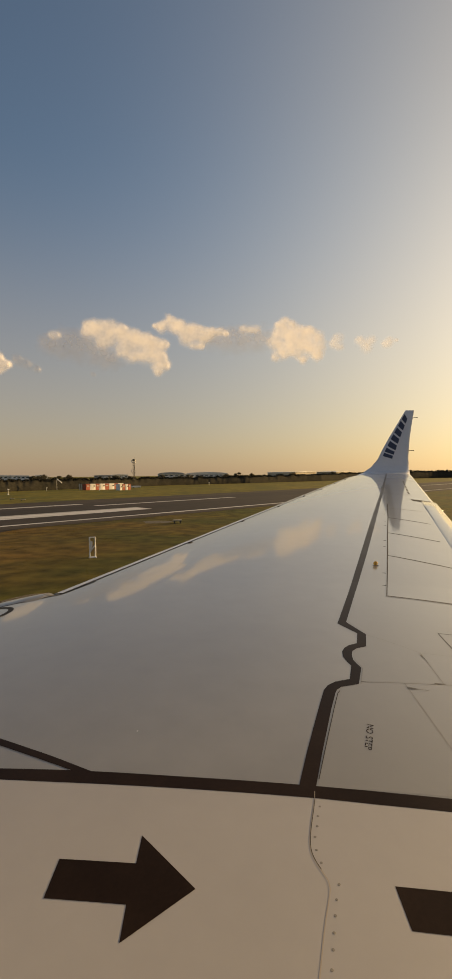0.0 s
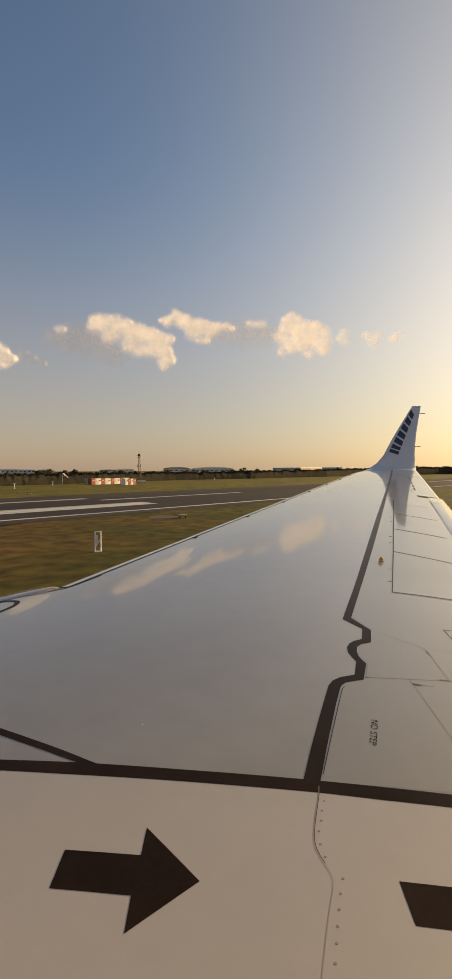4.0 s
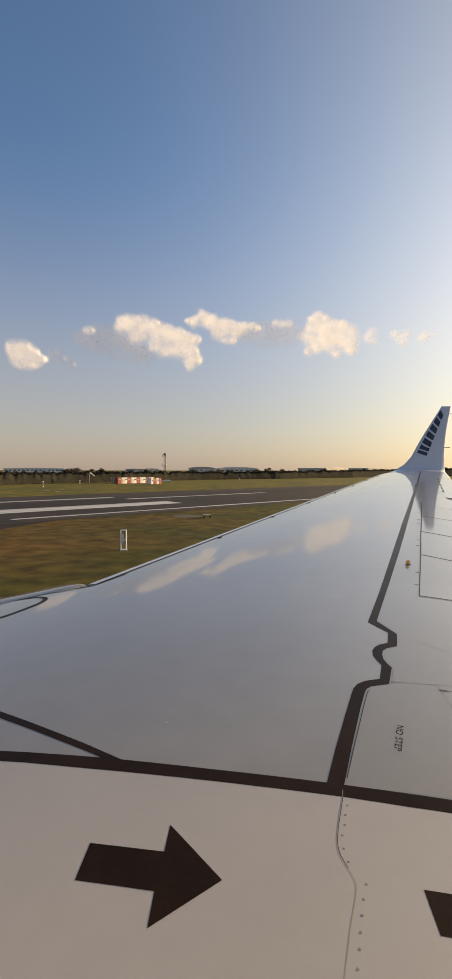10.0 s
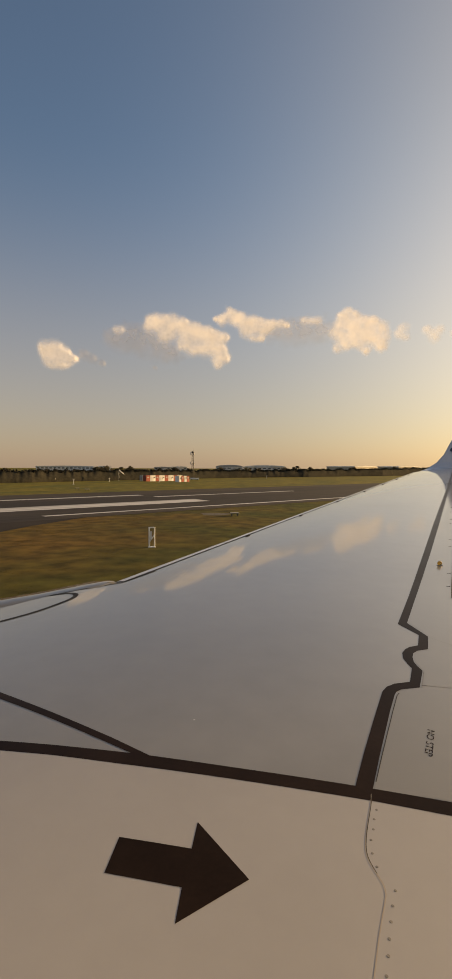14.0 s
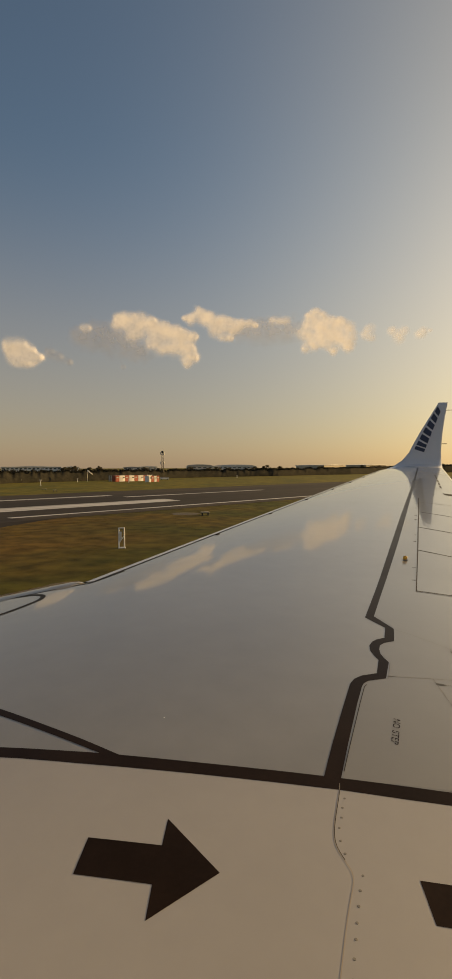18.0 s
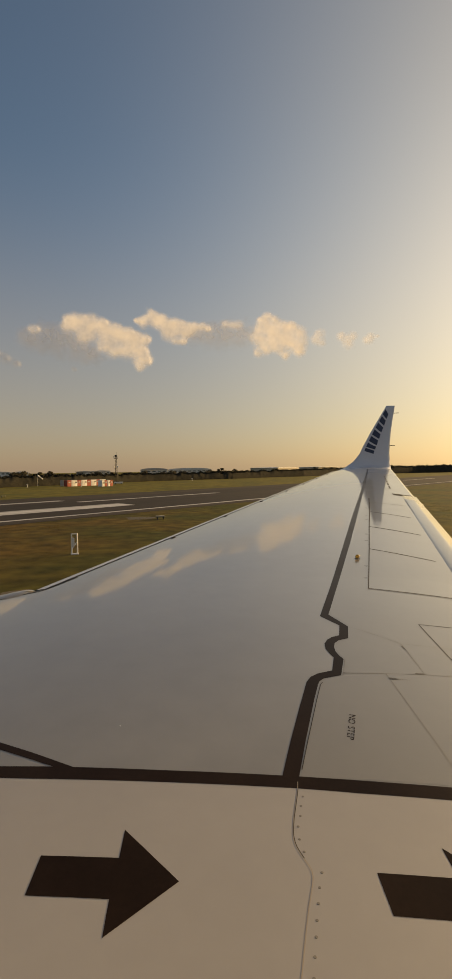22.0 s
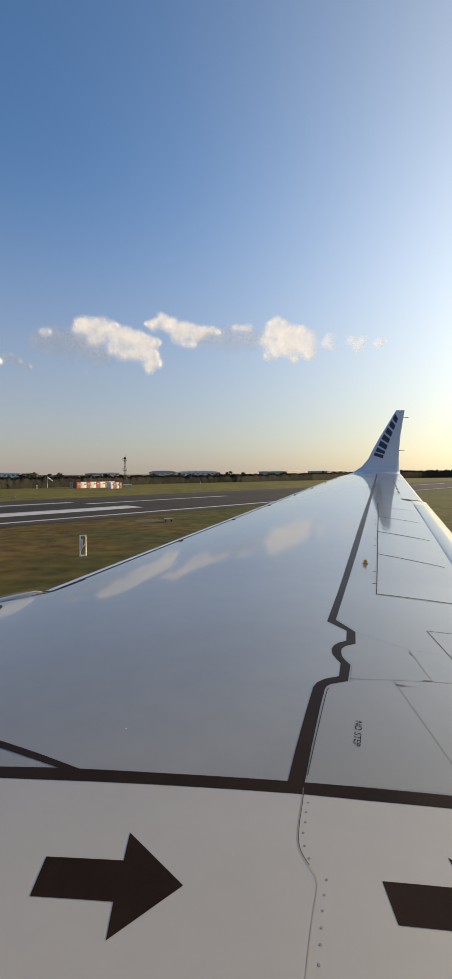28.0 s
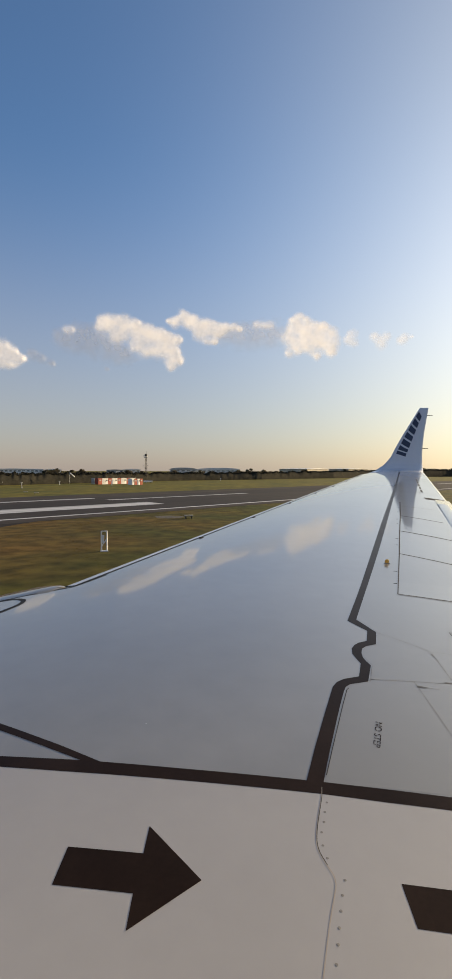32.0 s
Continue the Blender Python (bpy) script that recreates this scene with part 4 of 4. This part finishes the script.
part("bowl", loft(rings), "white", tower, smooth=True)
pole = thing("obstacle_pole", bearing(-33.6, 112), "red and white banded obstacle pole with a white box", "pole")
for k in range(7):
    part("band", rod((0, 0, 0.75 * k), (0, 0, 0.75 * k + 0.75), 0.12, None, 10), "red" if k % 2 == 0 else "white", pole)
part("equipment_box", box(0.8, 0.6, 0.9, (0.9, 0, 0), bevel=0.03), "white", pole)
part("lamp", rod((0, 0, 5.25), (0, 0, 5.5), 0.09, 0.05, 10), "red", pole)


# ---- red and white equipment cabins ----
def cabin(at, turn, colour, wide, high=1.65):
    t = thing("equipment_cabin", at, "white airfield equipment cabin with a dark vent" if colour == "white" else "red painted airfield equipment cabin", "cabin", "red and white cabins", turn=turn)
    part("body", box(wide, 1.6, high, bevel=0.04), colour, t)
    part("roof", box(wide + 0.1, 1.75, 0.1, (0, 0, high), bevel=0.03), "grey_clad" if colour == "white" else "red", t)
    if colour == "white":
        d = part("door", box(wide * 0.5, 0.06, high * 0.8, (-wide * 0.1, -0.82, 0.1)), "grey_clad", t)
        part("handle", box(0.05, 0.08, 0.2, (wide * 0.06, -0.86, high * 0.45)), "steel", d)
        part("vent", box(wide * 0.3, 0.06, 0.3, (wide * 0.25, -0.83, high * 0.6)), "steel", t)
    else:
        part("vent", box(wide * 0.5, 0.06, 0.3, (0, -0.82, high * 0.62)), "dark_clad", t)
    return t


ASKEW = 60.0
row = Vector(bearing(-12.5, 150))
along = Vector((math.cos(radians(ASKEW - 12)), math.sin(radians(ASKEW - 12)), 0))
for k in range(8):
    cabin(row + along * (k - 3.5) * 1.62, ASKEW - 12, "red" if k % 2 == 0 else "white", 1.3 if k % 2 == 0 else 1.92)
row = Vector(bearing(-10.3, 141))
for k in range(4):
    cabin(row + along * (k - 1.5) * 0.95, ASKEW - 12, ("white", "red")[k % 2], 0.9, 1.6)
for az in (-15.0, -14.8):
    grey = thing("switch_box", bearing(az, 151), "slim blue-grey switch box beside the cabins", "switch box", "switch boxes", turn=-az)
    part("body", box(0.36, 0.4, 1.75, bevel=0.03), "dark_clad", grey)
    part("cap", box(0.42, 0.46, 0.08, (0, 0, 1.75), bevel=0.02), "steel", grey)
low = thing("fuel_tank", bearing(-8.9, 160), "low pale steel tank beside the cabins", "tank", turn=9)
part("shell", rod((-1.4, 0, 0.5), (1.4, 0, 0.5), 0.28, seg=16), "white", low)
for x in (-0.9, 0.9):
    part("saddle", box(0.2, 0.6, 0.35, (x, 0, 0)), "steel", low)

# ---- lattice mast ----
mast = thing("lattice_mast", bearing(-9.12, 186), "tall grey steel lattice mast with aerials", "mast")
MH = 9.6
for sx, sy in ((-1, -1), (1, -1), (1, 1), (-1, 1)):
    part("leg", rod((sx * 0.36, sy * 0.36, 0), (sx * 0.24, sy * 0.24, MH), 0.06, 0.05, 6), "steel", mast)
for k in range(10):
    z0, z1 = MH * k / 10, MH * (k + 1) / 10
    w0, w1 = 0.36 - 0.012 * k, 0.36 - 0.012 * (k + 1)
    bm = bmesh.new()
    for a in range(4):
        c0, c1 = [(-1, -1), (1, -1), (1, 1), (-1, 1)][a], [(-1, -1), (1, -1), (1, 1), (-1, 1)][(a + 1) % 4]
        rod((c0[0] * w0, c0[1] * w0, z0), (c1[0] * w1, c1[1] * w1, z1), 0.028, None, 5, bm)
        rod((c0[0] * w1, c0[1] * w1, z1), (c1[0] * w1, c1[1] * w1, z1), 0.028, None, 5, bm)
    part("brace", bm, "steel", mast)
for z in (5.2, 8.7):
    part("platform", box(1.4, 1.4, 0.12, (0, 0, z), bevel=0.03), "dark_clad", mast, "dark steel platform")
    for x in (-0.62, 0.62):
        part("aerial_panel", box(0.24, 0.26, 0.85, (x, -0.6, z + 0.1), bevel=0.04), "grey_clad", mast)
part("aerial_head", box(0.85, 0.85, 0.75, (0, 0, MH - 0.35), bevel=0.12), "steel", mast)
part("whip_aerial", rod((0.2, 0, MH + 0.35), (0.2, 0, MH + 1.5), 0.03, 0.015, 6), "steel", mast)

# ---- windsock ----
sock = thing("windsock", bearing(-17.35, 152), "pale windsock hanging from a thin white pole", "windsock")
part("pole", rod((0, 0, 0), (0, 0, 3.3), 0.04, 0.03, 8), "white", sock)
rings = []
for k in range(7):
    u = k / 6
    r = 0.24 - 0.1 * u
    rings.append([(0.05 + 1.4 * u, r * math.cos(a * math.pi / 5), 3.2 - 1.1 * u + r * math.sin(a * math.pi / 5)) for a in range(10)])
part("sleeve", loft(rings), "white", sock, smooth=True)


# ---- small airfield furniture ----
def post(at, high):
    t = thing("marker_post", at, "short white marker post in the grass", "post", "white marker posts")
    part("shaft", rod((0, 0, 0), (0, 0, high), 0.07, 0.06, 8), "white", t)
    part("foot", box(0.34, 0.34, 0.08, bevel=0.03), "grey_clad", t)
    part("head", box(0.4, 0.16, 0.2, (0, 0, high), bevel=0.04), "white", t)


for az, far, high in ((-22.2, 121, 1.1), (-18.4, 146, 0.8), (-24.1, 144, 0.7), (-0.69, 196, 0.8), (-12.9, 138, 0.8)):
    post(bearing(az, far), high)


def frame_stand(at, turn):
    t = thing("sign_frame", at, "white upright tubular frame standing in the grass", "frame", turn=turn)
    for x in (-0.13, 0.13):
        part("upright", rod((x, 0, 0), (x, 0, 1.0), 0.032, None, 8), "white", t)
    part("top_rail", rod((-0.13, 0, 0.98), (0.13, 0, 0.98), 0.028, None, 8), "white", t)
    part("brace", rod((-0.13, 0, 0.25), (0.13, 0, 0.62), 0.022, None, 8), "white", t)
    part("panel", box(0.1, 0.04, 0.4, (-0.05, 0, 0.4), bevel=0.01), "grey_clad", t)
    part("base", box(0.36, 0.24, 0.05, bevel=0.02), "grey_clad", t)


frame_stand((-5.9, 24.1, 0), 20)


def board(at, turn):
    t = thing("runway_board", at, "low cream board on two short legs in the grass", "board", "low boards in the grass", turn=turn)
    part("top", box(0.7, 0.4, 0.08, (0, 0, 0.22), bevel=0.02), "orange", t)
    for x in (-0.24, 0.24):
        part("leg", box(0.07, 0.28, 0.22, (x, 0, 0)), "steel", t)


for x, y in ((-3.1, 40.8), (-34.9, 87.1), (-31.3, 82.6)):
    board((x, y, 0), 15)


# ---- rough grass on the island between taxiway and runway, and on the far verge ----
bm_verts, bm_faces = [], []
rnd = random.Random(11)



def on_island(x, y):
    """Whether a place lies inside the island's outline."""
    inside = False
    for (ax, ay), (bx, by) in zip(ISLAND, ISLAND[1:] + ISLAND[:1]):
        if (ay > y) != (by > y) and x < ax + (bx - ax) * (y - ay) / (by - ay):
            inside = not inside
    return inside


tries = 0
while len(bm_faces) < 90000 and tries < 45000:
    tries += 1
    x, y = rnd.uniform(-17, 26), rnd.uniform(11, 72)
    if not on_island(x, y):
        continue
    clump = noise.noise(Vector((x * 0.35, y * 0.35, 3.0)))
    h = max(0.012, 0.018 + 0.03 * clump) * rnd.uniform(0.6, 1.3)
    for _ in range(3):
        a = rnd.uniform(0, 6.28)
        px, py = x + rnd.uniform(-0.15, 0.15), y + rnd.uniform(-0.15, 0.15)
        w = rnd.uniform(0.012, 0.035)
        i = len(bm_verts)
        bm_verts += [(px - w * math.cos(a), py - w * math.sin(a), -0.01), (px + w * math.cos(a), py + w * math.sin(a), -0.01), (px + rnd.uniform(-0.12, 0.12), py + rnd.uniform(-0.12, 0.12), h)]
        bm_faces.append((i, i + 1, i + 2))
gm = bpy.data.meshes.new("verge_grass")
gm.from_pydata(bm_verts, [], bm_faces)
gm.materials.append(M["tuft"])
tagged(new("verge_grass", gm), "rough tufted green and straw coloured verge grass", "grass", kind="stuff")
